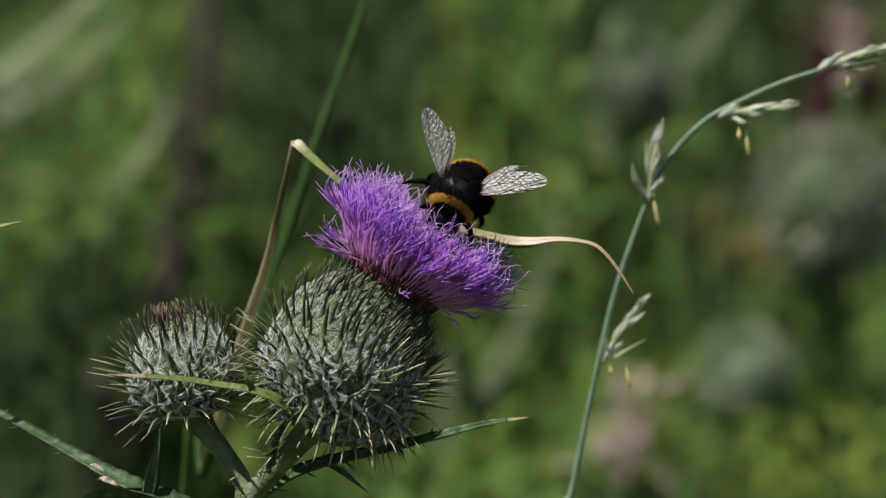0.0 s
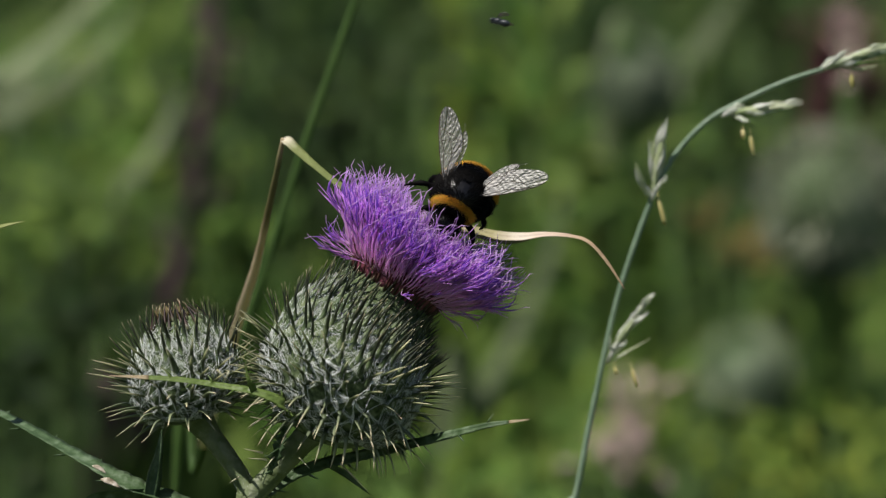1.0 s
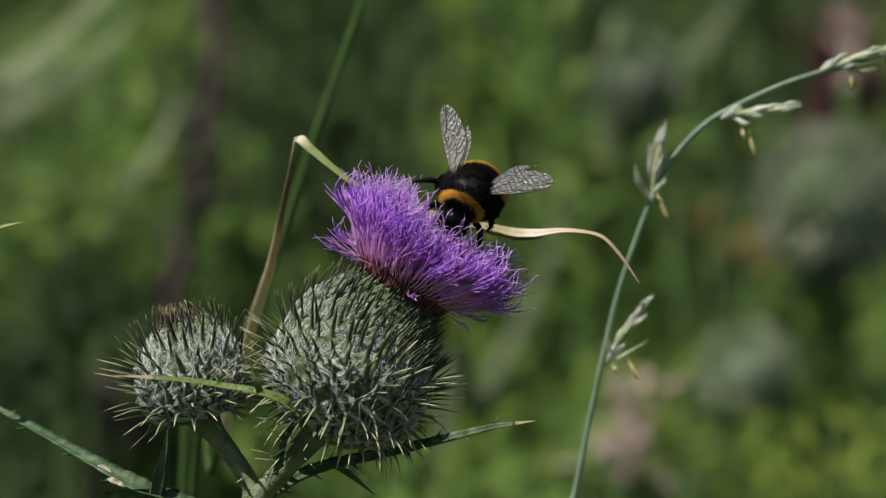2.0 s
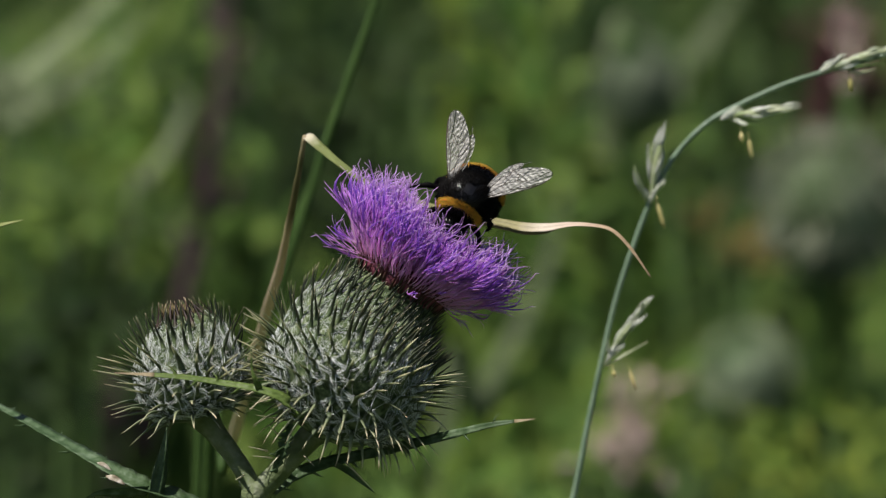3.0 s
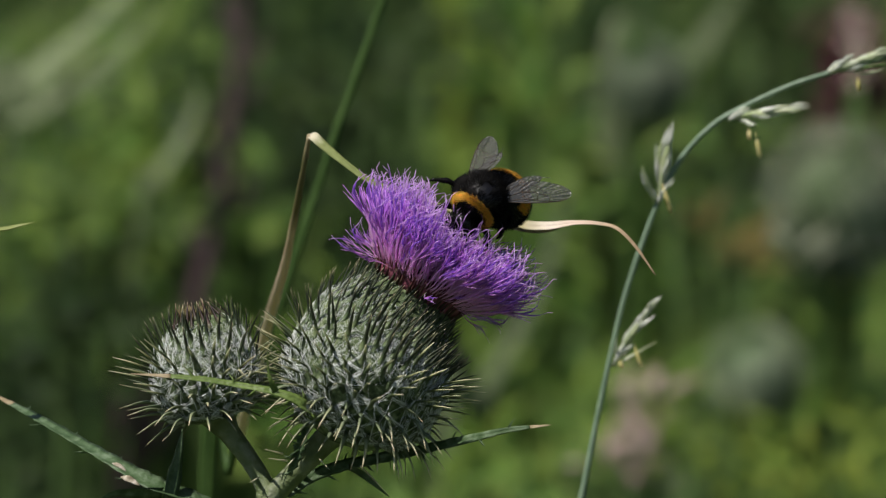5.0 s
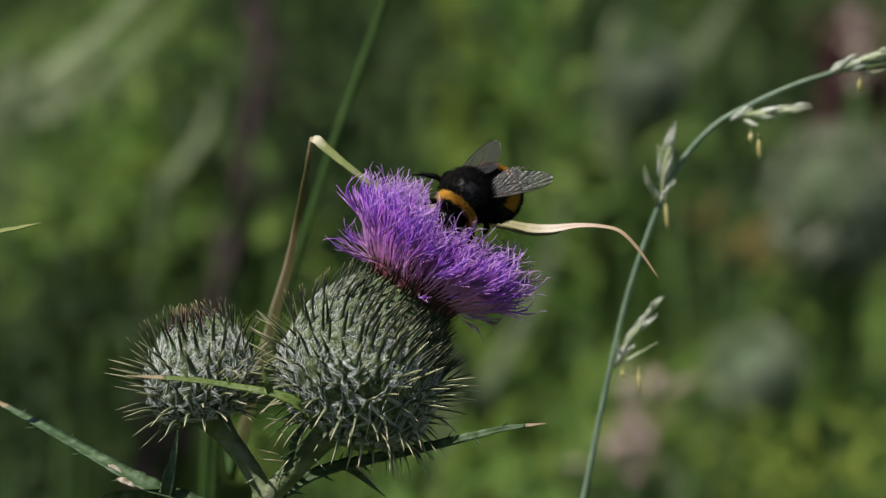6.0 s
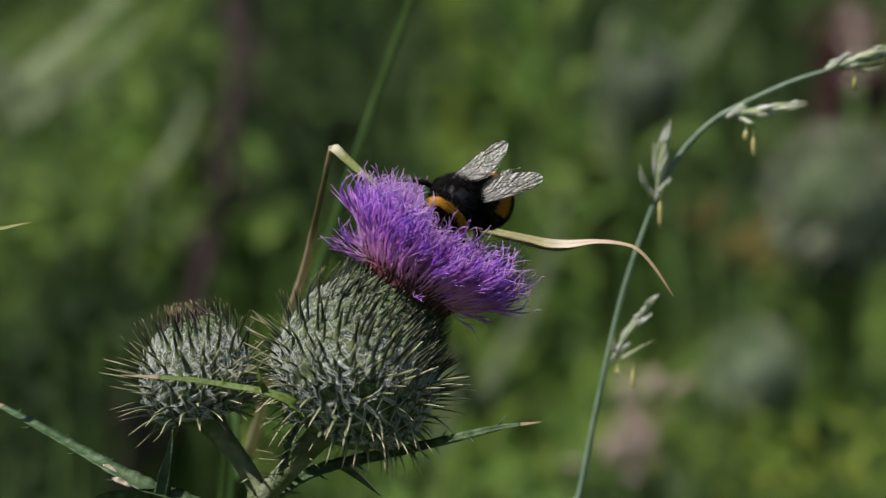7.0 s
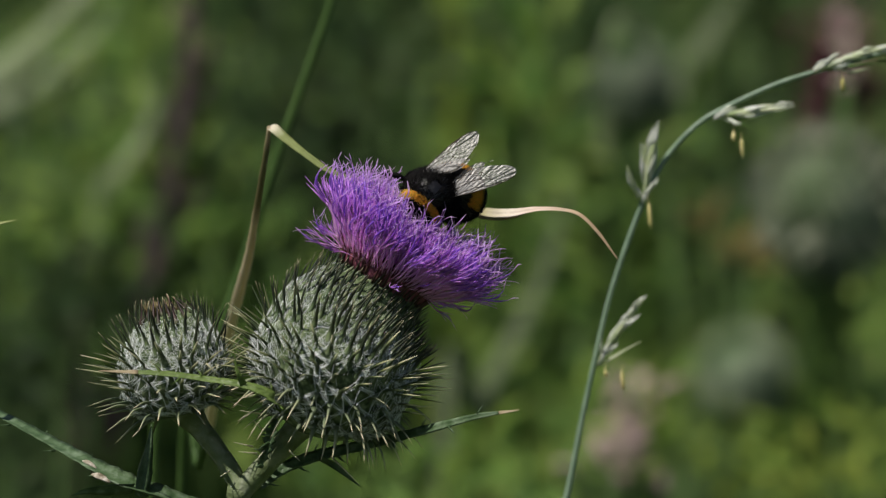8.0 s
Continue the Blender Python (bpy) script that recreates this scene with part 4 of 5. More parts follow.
def dark_stem():
    foot = at(-111.1, -97.9, 900)
    foot = Vector((foot.x - 0.03, foot.y, 0))
    pl = thing("dock_stem", foot, "dark purplish-brown dead stem, out of focus", "plant")
    line = curve([foot, at(-111.1, -97.9, 900), at(-98.4, -62.9, 900), at(-86.0, -13.8, 900), at(-79.0, 19.4, 900), at(-74.8, 51.0, 900), at(-71.8, 84.3, 900), at(-70.8, 122.8, 900)], 8)
    g = Geo()
    g.tube(line, [w / 1000 for w in spread([4.2, 3.8, 3.3, 2.8, 2.5, 2.1, 1.7, 1.2], len(line))], 12, 0.08)
    part("stem", g, PURPLE_STEM, pl)
    rng = random.Random(33)
    for i in range(14, len(line) - 3, 3):  # withered leaves at the joints
        tan = (line[i + 1] - line[i - 1]).normalized()
        o = (RIGHT * rng.choice((-1, 1)) * rng.uniform(0.5, 1) + AWAY * rng.uniform(-1, 1)).normalized()
        p, ln = line[i] + o * 0.002, rng.uniform(0.010, 0.018)
        lf = Geo()
        lf.blade(curve([p, p + o * ln * 0.35 + tan * ln * 0.5, p + o * ln * 0.45 + tan * ln], 4), [x / 1000 for x in spread([0.6, 1.8, 1.4, 0.2], 9)], tan.cross(o), 0.4, 0.1)
        part("withered_leaf", lf, PURPLE_STEM, pl)
    return pl


DOCK = dark_stem()


def leafy(name, spots, size, mat, rng, label, count=14, group=""):
    """A clump of broad leaves on thin stalks."""
    mid = sum(spots, Vector()) / len(spots)
    foot = Vector((mid.x, mid.y, 0))
    pl = thing(name, foot, label, "plant", group)
    g = Geo()
    st = Geo()
    for s in spots:
        st.tube(curve([s, s.lerp(foot, 0.5) + Vector((rng.uniform(-.02, .02), 0, 0)), foot], 5), [0.0008] * 11, 6)
        for i in range(count):
            p = s + Vector((rng.gauss(0, 1), rng.gauss(0, 1), rng.gauss(0, 1))) * size * 0.6
            w = Vector((rng.gauss(0, 1), rng.gauss(0, 0.6), rng.gauss(0.5, 0.7))).normalized()
            q = p + w * size * rng.uniform(0.6, 2.4)
            fat = rng.uniform(0.08, 0.24)
            g.blade(curve([p, p.lerp(q, 0.5) + Vector((0, 0, size * 0.15)), q], 4), [size * x for x in spread([0.04, fat, fat, 0.02], 9)], Vector((rng.gauss(0, .5), -0.6, 1)), 0.3, 0.06)
    part("leaf_clump", g, mat, pl, kind="stuff")
    part("stalk", st, STALK, pl, kind="stuff")
    return pl


leafy("lime_plant", [at(65.7, -56.5, 700), at(70.3, -63.5, 720), at(99.7, -62.9, 700), at(115.4, -49.6, 760), at(88.3, -69.4, 700), at(123.3, -56.1, 720), at(106.9, -67.8, 700), at(83.9, -54.5, 760), at(125.6, -66.2, 700)], 0.0065, LIME, FAR, "yellow-green leafy weed, out of focus", 12)
PALE_GRASS = thing("pale_grass", Vector((at(-140, -200, 900).x, at(0, 0, 900).y, 0)), "tuft of pale sunlit grass, out of focus", "grass")
for k in range(10):
    off = RIGHT * FAR.uniform(-0.016, 0.012) + UP * FAR.uniform(-0.008, 0.006) + AWAY * FAR.uniform(-0.05, 0.05)
    if k < 9:
        pts = [at(-156.0, 34.0, 900), at(-140.0, 46.0, 900), at(-124.5, 58.0, 900), at(-112.0, 69.0, 900), at(-100.0, 82.0, 900)]
    else:
        pts = [at(-111.1, 3.7, 900), at(-103.2, 24.7, 900), at(-97.9, 38.7, 900), at(-94.4, 51.0, 900), at(-92.7, 58.0, 900)]
    pts = [p + off + RIGHT * FAR.gauss(0, 0.0022) for p in pts[:FAR.choice((3, 4, 5, 5))]]
    g = Geo()
    line = curve([BASE[PALE_GRASS.name] + Vector((0.004 * k, 0, 0)), pts[0] - Vector((0.03, 0, 0.25))] + pts, 6)
    wide = FAR.uniform(0.0010, 0.0024)
    g.blade(line, [wide * (0.12 + 0.88 * min(1.0, max(0.0, (i - 11) / 8))) * (1 - (i / (len(line) - 1)) ** 4) + 0.0003 for i in range(len(line))], UP - AWAY * FAR.uniform(0.2, 1.2), 0.3, 0.1)
    part("blade", g, PALE, PALE_GRASS)
T4 = leafy("crimson_flower", [at(119.9, 63.0, 820), at(119.0, 54.5, 820), at(122.1, 46.2, 830), at(119.1, 41.2, 840)], 0.0054, CRIMSON, FAR, "faded dull crimson flower cluster, out of focus", 85)
T6 = leafy("pink_flower", [at(119.8, 66.1, 815), at(120.6, 62.0, 812), at(122.0, 52.0, 806)], 0.0040, PINK, FAR, "faded pinkish flower cluster, out of focus", 15)
T5 = leafy("pink_flower", [at(55.1, -44.3, 700), at(53.0, -53.2, 700), at(49.7, -62.4, 705), at(54.6, -58.3, 705)], 0.0056, PINK, FAR, "faded pinkish flower cluster, out of focus", 17)
leafy("ochre_seedhead", [at(93.2, 2.8, 900), at(96.4, -2.5, 920)], 0.008, OCHRE, FAR, "ochre-brown seed clump, out of focus", 9)


def weeds(mat, label, spots):
    """Weeds of one kind: where the top is, and the spread of the leafy tips in metres."""
    for spot, size in spots:
        tips = [spot + Vector((FAR.gauss(0, 0.75), FAR.gauss(0, 0.8), FAR.gauss(-0.5, 0.9))) * size for _ in range(9)]
        leafy("leafy_weed", tips, size * 0.55, mat, FAR, label, 7, "weeds in the background")


weeds(FRESH, "bright green leafy weed, out of focus", [(at(-97.2, 62.0, 1080), 0.022), (at(-73.3, -2.6, 1100), 0.022), (at(29.5, 34.5, 1300), 0.030), (at(38.8, 7.7, 1100), 0.024), (at(39.3, -36.2, 1000), 0.020), (at(-48.0, -29.6, 900), 0.022), (at(13.6, -58.5, 650), 0.014), (at(29.3, -66.2, 700), 0.014), (at(-3.9, -67.8, 700), 0.012), (at(87.1, -5.7, 1200), 0.024)])
weeds(FRESH, "bright green leafy weed, out of focus", [(at(21.1, -47.1, 1000), 0.022), (at(39.6, -61.1, 900), 0.018), (at(-103.5, 31.1, 1000), 0.018), (at(32.0, 48.4, 1000), 0.022), (at(40.2, 18.4, 1000), 0.022), (at(62.9, -21.6, 1000), 0.020), (at(48.3, -43.6, 900), 0.016), (at(26.5, -14.4, 1000), 0.022), (at(73.8, 5.6, 1000), 0.020)])
weeds(FRESH, "bright green leafy weed, out of focus", [(at(81.6, -50.6, 900), 0.018), (at(129.9, -47.9, 850), 0.016), (at(109.3, -56.5, 850), 0.014), (at(130.2, -21.6, 1000), 0.018), (at(75.6, -32.6, 1000), 0.018), (at(-118.0, 14.0, 950), 0.020), (at(-92.0, 16.0, 950), 0.018), (at(-64.0, -10.0, 950), 0.018), (at(-84.0, 36.0, 1000), 0.014), (at(-134.0, -4.0, 900), 0.014), (at(62.0, 6.0, 1050), 0.018), (at(50.0, -12.0, 1050), 0.018), (at(102.0, -13.0, 1050), 0.018)])
weeds(MOSSY, "mid-green leafy weed, out of focus", [(at(-131.6, 25.6, 1200), 0.026), (at(21.1, -70.7, 1000), 0.022), (at(74.7, 20.9, 1100), 0.022), (at(51.7, 81.0, 1300), 0.026), (at(138.8, -22.4, 1100), 0.022), (at(-109.8, -40.2, 1300), 0.024), (at(-152.2, 76.9, 1300), 0.026)])
# added weeds whose dark leaf colour stands for shaded gaps in the meadow
weeds(GAP_SHADE, "weed with the shade of meadow gaps put into its leaf colour, out of focus", [(at(-135.3, -7.1, 1000), 0.022), (at(95.7, 34.7, 1000), 0.018), (at(102.2, 62.8, 1300), 0.022), (at(124.4, 83.0, 1300), 0.022), (at(-107.5, -29.6, 900), 0.020), (at(-116.3, -47.1, 900), 0.020), (at(-100.7, -16.2, 1000), 0.020), (at(-128.0, -39.8, 1000), 0.022), (at(-27.1, 50.7, 1300), 0.027), (at(-19.0, 70.9, 1300), 0.027), (at(-61.4, 69.9, 1300), 0.025), (at(-40.2, 28.5, 1300), 0.022), (at(21.4, 80.0, 1300), 0.025), (at(121.3, -24.0, 1300), 0.025), (at(90.0, -26.0, 1300), 0.020), (at(-120.0, -64.5, 760), 0.020)])
weeds(GAP_SHADE, "weed with the shade of meadow gaps put into its leaf colour, out of focus", [(at(-66.0, 53.0, 950), 0.020), (at(-60.0, 20.0, 1000), 0.018), (at(-31.0, 40.0, 980), 0.020), (at(-14.0, 62.0, 980), 0.016), (at(54.0, 60.0, 1250), 0.018), (at(58.0, 36.0, 1200), 0.020), (at(84.0, 8.0, 950), 0.012), (at(-150.0, -30.0, 1000), 0.02), (at(110.0, -33.0, 1000), 0.014), (at(70.0, -60.0, 760), 0.010)])


def broad_blade(pts, width, mat, label):
    foot = Vector((pts[0].x, pts[0].y, 0))
    gr = thing("broad_grass", foot, label, "grass", "broad blades in the background")
    line = curve([foot] + pts, 8)
    g = Geo()
    n = len(line)
    g.blade(line, [width / 1000 * (1 - (i / (n - 1)) ** 4) + 0.0002 for i in range(n)], -AWAY, 0.4, 0.12)
    part("blade", g, mat, gr)
    return gr


broad_blade([at(-2.8, -92.7, 1300), at(1.2, -11.9, 1300), at(2.6, 48.7, 1300), at(1.6, 101.2, 1300), at(0.2, 149.6, 1300)], 6.0, LIME, "broad light green upright blade")
broad_blade([at(-0.7, -96.0, 850), at(11.3, -47.9, 850), at(23.4, -23.9, 850), at(32.8, -1.5, 850), at(38.8, 24.2, 850)], 2.4, PALE, "pale green leaning blade")
broad_blade([at(53.8, 3.8, 1000), at(70.2, 42.0, 1000), at(82.9, 63.8, 1000), at(95.7, 83.8, 1000)], 5.0, PALE, "pale green leaning blade")


for top, lean, wide in ((-100.0, 6, 2.6), (-96.0, 3, 3.2), (-93.0, -4, 2.4), (-88.0, 8, 2.0)):
    broad_blade([at(top - lean, -60, 1000), at(top - lean * 0.4, 0, 1000), at(top, 50, 1000), at(top + lean * 0.4, 92, 1000)], wide, FRESH, "bright green upright grass blade, out of focus")
broad_blade([at(3.0, -110, 1150), at(5.0, -40, 1150), at(4.0, 30, 1150), at(5.5, 95, 1150)], 4.2, LIME, "broad light green upright blade")
broad_blade([at(8.0, -110, 900), at(9.0, -70, 900), at(12.0, -42, 900), at(17.0, -20, 900)], 3.6, FRESH, "bright green leaning blade, out of focus")


# ---- bumblebee ----
def fur(g, mid, radii, turn, count, length, rng, keep, lay=0.35, thick=0.000045):
    """Fine hairs on an egg shape, laid towards -x; keep: which places of it have them."""
    for i in range(count):
        z = rng.uniform(-1, 1)
        a = rng.uniform(0, math.tau)
        r = math.sqrt(1 - z * z)
        u = Vector((z, r * math.cos(a), r * math.sin(a)))
        if not keep(u):
            continue
        p = Vector(mid) + turn @ Vector((u.x * radii[0], u.y * radii[1], u.z * radii[2]))
        n = (turn @ Vector((u.x / radii[0], u.y / radii[1], u.z / radii[2]))).normalized()
        w = (n + turn @ Vector((-lay, 0, 0)) + Vector((rng.gauss(0, .15), rng.gauss(0, .15), rng.gauss(0, .15)))).normalized()
        e = p + w * length * rng.uniform(0.75, 1.1)
        s = w.orthogonal().normalized() * thick
        t = w.cross(s).normalized() * thick
        k = len(g.v)
        g.v += [p + s, p - s * 0.5 + t, p - s * 0.5 - t, e]
        g.f += [(k, k + 1, k + 3), (k + 1, k + 2, k + 3), (k + 2, k, k + 3)]


WING_OUTLINE = [(0.0, 0.01), (0.15, 0.03), (0.4, 0.055), (0.65, 0.06), (0.84, 0.045), (0.94, 0.015), (1.0, -0.045), (0.975, -0.10), (0.89, -0.165), (0.80, -0.195), (0.70, -0.225), (0.58, -0.24), (0.42, -0.235), (0.27, -0.16), (0.12, -0.06), (0.0, -0.02)]
HIND_OUTLINE = [(0.0, 0.02), (0.25, 0.04), (0.5, 0.05), (0.74, 0.01), (0.84, -0.05), (0.76, -0.12), (0.62, -0.165), (0.5, -0.18), (0.3, -0.16), (0.12, -0.09), (0.0, -0.04)]


def wing(name, outline, length, sign, bee, rng, back=0.0):
    """A membrane with its veins, root at the origin, along +x; sign: on which side its hind edge lies."""
    g = Geo()
    pts = curve([Vector((x * length, sign * (y + back * x) * length, 0)) for x, y in outline], 4)
    n = len(pts)
    mid = [Vector((x * length, sign * (-0.09 + back * 0.5) * length * min(1, x * 3), 0)) for x in np.linspace(0.06, 0.9, 12)]

    def wavy(p):
        x, y = p.x / length, sign * p.y / length - back * p.x / length
        fan = math.atan2(y - 0.10, x - 0.05)  # pleats fan out from the root
        rise = min(1.0, max(0.0, x - 0.12) * 2.6)
        return Vector((p.x, p.y, 0.00015 * rise * noise.noise(Vector((fan * 34.0, x * 3.5, 3.0))) + 0.00007 * rise * noise.noise(Vector((x * 30, y * 50, 7.0)))))
    cols, rows = 60, 45
    ys = {}
    for i in range(cols):
        x = length * (0.004 + 0.99 * i / (cols - 1))
        hits = []
        for a, b in zip(pts, pts[1:] + pts[:1]):
            if (a.x - x) * (b.x - x) < 0:
                hits.append(a.y + (b.y - a.y) * (x - a.x) / (b.x - a.x))
        lo, hi = (min(hits), max(hits)) if len(hits) > 1 else ys[i - 1][1:3] if i else (-1e-4, 1e-4)
        if len(hits) < 2:
            m_ = (lo + hi) / 2
            lo, hi = m_ - 5e-5, m_ + 5e-5
        ys[i] = (x, lo, hi)
    for layer in (0.000012, -0.000012):
        for i in range(cols):
            x, lo, hi = ys[i]
            for j in range(rows):
                p = wavy(Vector((x, lo + (hi - lo) * j / (rows - 1), 0)))
                g.v.append(p + Vector((0, 0, layer)))
    half = cols * rows
    for i in range(cols - 1):
        for j in range(rows - 1):
            a = i * rows + j
            g.f.append((a, a + rows, a + rows + 1, a + 1))
            b = a + half
            g.f.append((b, b + 1, b + rows + 1, b + rows))
    rim = [i * rows for i in range(cols)] + [(cols - 1) * rows + j for j in range(1, rows)] + [i * rows + rows - 1 for i in range(cols - 2, -1, -1)] + [j for j in range(rows - 2, 0, -1)]
    for a, b in zip(rim, rim[1:] + rim[:1]):
        g.f.append((a, b, b + half, a + half))
    w = part(name, g, WING, bee, "smoky clear wing")
    v = Geo()

    def vein(line, r):
        v.tube([wavy(Vector((x * length, sign * (y + back * x) * length, 0))) for x, y in line], [r * 0.7] * len(line), 4)
    front = [(x, y) for x, y in outline[:6]]
    vein(front, 0.00014)
    if name == "forewing":
        vein([(0, 0), (0.2, 0.01), (0.42, 0.0), (0.62, 0.035), (0.78, 0.05)], 0.00012)
        vein([(0, -0.01), (0.2, -0.05), (0.36, -0.10), (0.52, -0.09), (0.66, -0.04), (0.72, 0.03)], 0.00010)
        vein([(0.36, -0.10), (0.44, -0.19), (0.5, -0.26)], 0.00009)
        vein([(0.42, 0.0), (0.38, -0.06), (0.36, -0.10)], 0.00009)
        vein([(0.55, 0.02), (0.56, -0.05), (0.52, -0.09), (0.58, -0.17)], 0.00009)
        vein([(0, -0.02), (0.2, -0.12), (0.34, -0.20), (0.44, -0.19), (0.58, -0.17), (0.66, -0.04)], 0.00009)
    else:
        vein([(0, 0), (0.3, -0.05), (0.5, -0.06), (0.7, -0.06)], 0.00010)
        vein([(0.05, -0.02), (0.25, -0.12), (0.42, -0.18)], 0.00009)
    part("vein_net", v, VEIN, w, "dark wing veins", "stuff")
    return w


def bumblebee():
    rng = random.Random(9)
    bee = thing("bumblebee", Vector((0, 0, 0)), "black bumblebee with amber collar and orange band feeding on the flower", "bumblebee")
    mm = 0.00115
    level = Matrix.Identity(3)
    body = (4.3 * mm, 4.5 * mm, 4.0 * mm)
    g = Geo()
    g.ball((0, 0, 0), body, rings=18, sides=26)
    thorax = part("thorax", g, SKIN, bee, "shiny black thorax")
    f = Geo()
    fur(f, (0, 0, 0), body, level, 9000, 1.4 * mm, rng, lambda u: (u.x < 0.58 or u.x > 0.78) and not (u.z > 0.95 and abs(u.y) < 0.2 and abs(u.x) < 0.25))
    part("fur", f, BLACK_FUR, thorax, "black fur", "stuff")
    c = Geo()
    fur(c, (0, 0, 0), body, level, 30000, 1.15 * mm, rng, lambda u: 0.58 + rng.gauss(0, 0.025) < u.x < 0.78 + rng.gauss(0, 0.02) and u.z > -0.4, 0.1)
    part("collar", c, YELLOW_FUR, bee, "amber-yellow furry collar")
    # head bent down
    nod = Euler((0, radians(35), 0)).to_matrix()
    hc = Vector((5.0 * mm, 0, -2.0 * mm))
    g = Geo()
    g.ball(hc, (2.3 * mm, 2.7 * mm, 2.5 * mm), nod, 12, 18)
    head = part("head", g, SKIN, bee, "black head")
    f = Geo()
    fur(f, hc, (2.3 * mm, 2.7 * mm, 2.5 * mm), nod, 4000, 1.0 * mm, rng, lambda u: abs(u.y) < 0.92)
    part("face_fur", f, BLACK_FUR, head, "black face fur", "stuff")
    for s in (1, -1):
        g = Geo()
        g.ball(hc + Vector((0.4 * mm, s * 2.2 * mm, 0.2 * mm)), (0.8 * mm, 0.6 * mm, 1.5 * mm), nod, 10, 12)
        part("eye", g, SKIN, head, "glossy black compound eye")
        g = Geo()
        a = hc + Vector((1.8 * mm, s * 0.8 * mm, 0.6 * mm))
        g.tube(curve([a, a + Vector((0.7, s * 1.0, 1.2)) * mm, a + Vector((2.4, s * 2.2, 0.2)) * mm, a + Vector((3.2, s * 2.6, -1.2)) * mm], 4), [0.14 * mm] * 13, 6)
        part("antenna", g, SKIN, head)
    g = Geo()
    g.tube(curve([hc + Vector((1.6, 0, -1.6)) * mm, hc + Vector((2.4, 0, -3.2)) * mm, hc + Vector((2.2, 0, -5.5)) * mm], 4), [0.3 * mm, 0.3 * mm, 0.28 * mm, 0.25 * mm, 0.22 * mm, 0.2 * mm, 0.18 * mm, 0.15 * mm, 0.1 * mm], 6)
    part("tongue", g, SKIN, head)
    # abdomen, built backwards from its waist; it swings on the thorax
    ac = Vector((-5.6, 0, 0)) * mm
    rad = (6.2 * mm, 5.0 * mm, 4.7 * mm)
    g = Geo()
    g.ball(ac, rad, level, 20, 26)
    ab = part("abdomen", g, SKIN, bee, "black abdomen with an orange band")
    f = Geo()
    fur(f, ac, rad, level, 10000, 1.0 * mm, rng, lambda u: u.z < 0.05 or not -0.08 < u.x < 0.38, 0.8)
    part("abdomen_fur", f, BLACK_FUR, ab, "black abdomen fur", "stuff")
    c = Geo()
    fur(c, ac, rad, level, 26000, 1.0 * mm, rng, lambda u: -0.08 < u.x < 0.38 and u.z > 0.0, 0.6)
    part("abdomen_band", c, ORANGE_FUR, ab, "orange furry abdomen band", "stuff")
    # legs
    for s in (1, -1):
        for root, knee, ankle, toe in (((2.6, 2.6, -2.6), (4.6, 5.0, -2.0), (6.6, 5.6, -4.2), (8.2, 5.4, -4.8)),
                                       ((0.2, 3.0, -2.6), (0.8, 5.4, -2.6), (0.8, 6.0, -5.0), (0.6, 5.6, -7.4)),
                                       ((-1.8, 2.8, -2.8), (-2.6, 5.2, -2.6), (-2.4, 6.0, -5.4), (-2.2, 5.6, -8.0))):
            g = Geo()
            if s < 0 and root[0] == 0.2:  # this one reaches out over the florets
                knee, ankle, toe = (0.2, 6.0, -0.9), (1.0, 8.4, -1.6), (2.0, 10.2, -2.8)
            pts = [Vector((x, s * y, z)) * mm for x, y, z in (root, knee, ankle, toe)]
            line = curve(pts, 5)
            g.tube(line, [w * mm for w in spread([0.5, 0.62, 0.42, 0.55, 0.3, 0.18, 0.12], len(line))], 8)
            for i in range(420):
                k = rng.randrange(len(line) - 4)
                p = line[k].lerp(line[k + 1], rng.random())
                o = Vector((rng.gauss(0, 1), rng.gauss(0, 1), rng.gauss(0, 1))).normalized()
                g.tube([p, p + o * 0.75 * mm], [0.04 * mm, 0.01 * mm], 3)
            part("leg", g, BLACK_FUR, bee, "bristly black leg")
    wings = []
    for s in (1, -1):
        fw = wing("forewing", WING_OUTLINE, 0.0162, -s * -1, bee, rng)
        hw = wing("hindwing", HIND_OUTLINE, 0.0120, -s * -1, bee, rng, -0.36)
        wings.append((fw, hw))
    return bee, wings, ab


BEE, WINGS, ABDOMEN = bumblebee()


# ---- passing fly ----
def fly():
    ob = thing("fly", Vector((0, 0, 0)), "small dark fly passing above the flower", "fly")
    mm = 0.001
    g = Geo()
    g.ball((0, 0, 0), (0.9 * mm, 0.75 * mm, 0.75 * mm))
    th = part("thorax", g, FLY, ob)
    g = Geo()
    g.ball((-1.6 * mm, 0, -0.15 * mm), (1.3 * mm, 0.8 * mm, 0.7 * mm))
    part("abdomen", g, FLY, ob)
    g = Geo()
    g.ball((1.15 * mm, 0, -0.1 * mm), (0.5 * mm, 0.75 * mm, 0.6 * mm))
    part("head", g, FLY, ob)
    for s in (1, -1):
        g = Geo()
        g.blade([Vector((0.2, s * 0.4, 0.5)) * mm, Vector((-0.8, s * 1.3, 0.9)) * mm, Vector((-2.2, s * 1.9, 1.0)) * mm, Vector((-2.9, s * 1.9, 0.9)) * mm], [0.2 * mm, 0.6 * mm, 0.65 * mm, 0.15 * mm], (0, 0, 1), 0.05, 0.03)
        part("wing", g, WING, ob)
        g = Geo()
        for x in (0.5, 0.0, -0.5):
            g.tube([Vector((x, s * 0.5, -0.5)) * mm, Vector((x * 1.6, s * 1.2, -0.9)) * mm, Vector((x * 2.2, s * 1.1, -1.7)) * mm], [0.08 * mm, 0.07 * mm, 0.04 * mm], 5)
        part("legs", g, FLY, ob)
    return ob


FLYER = fly()


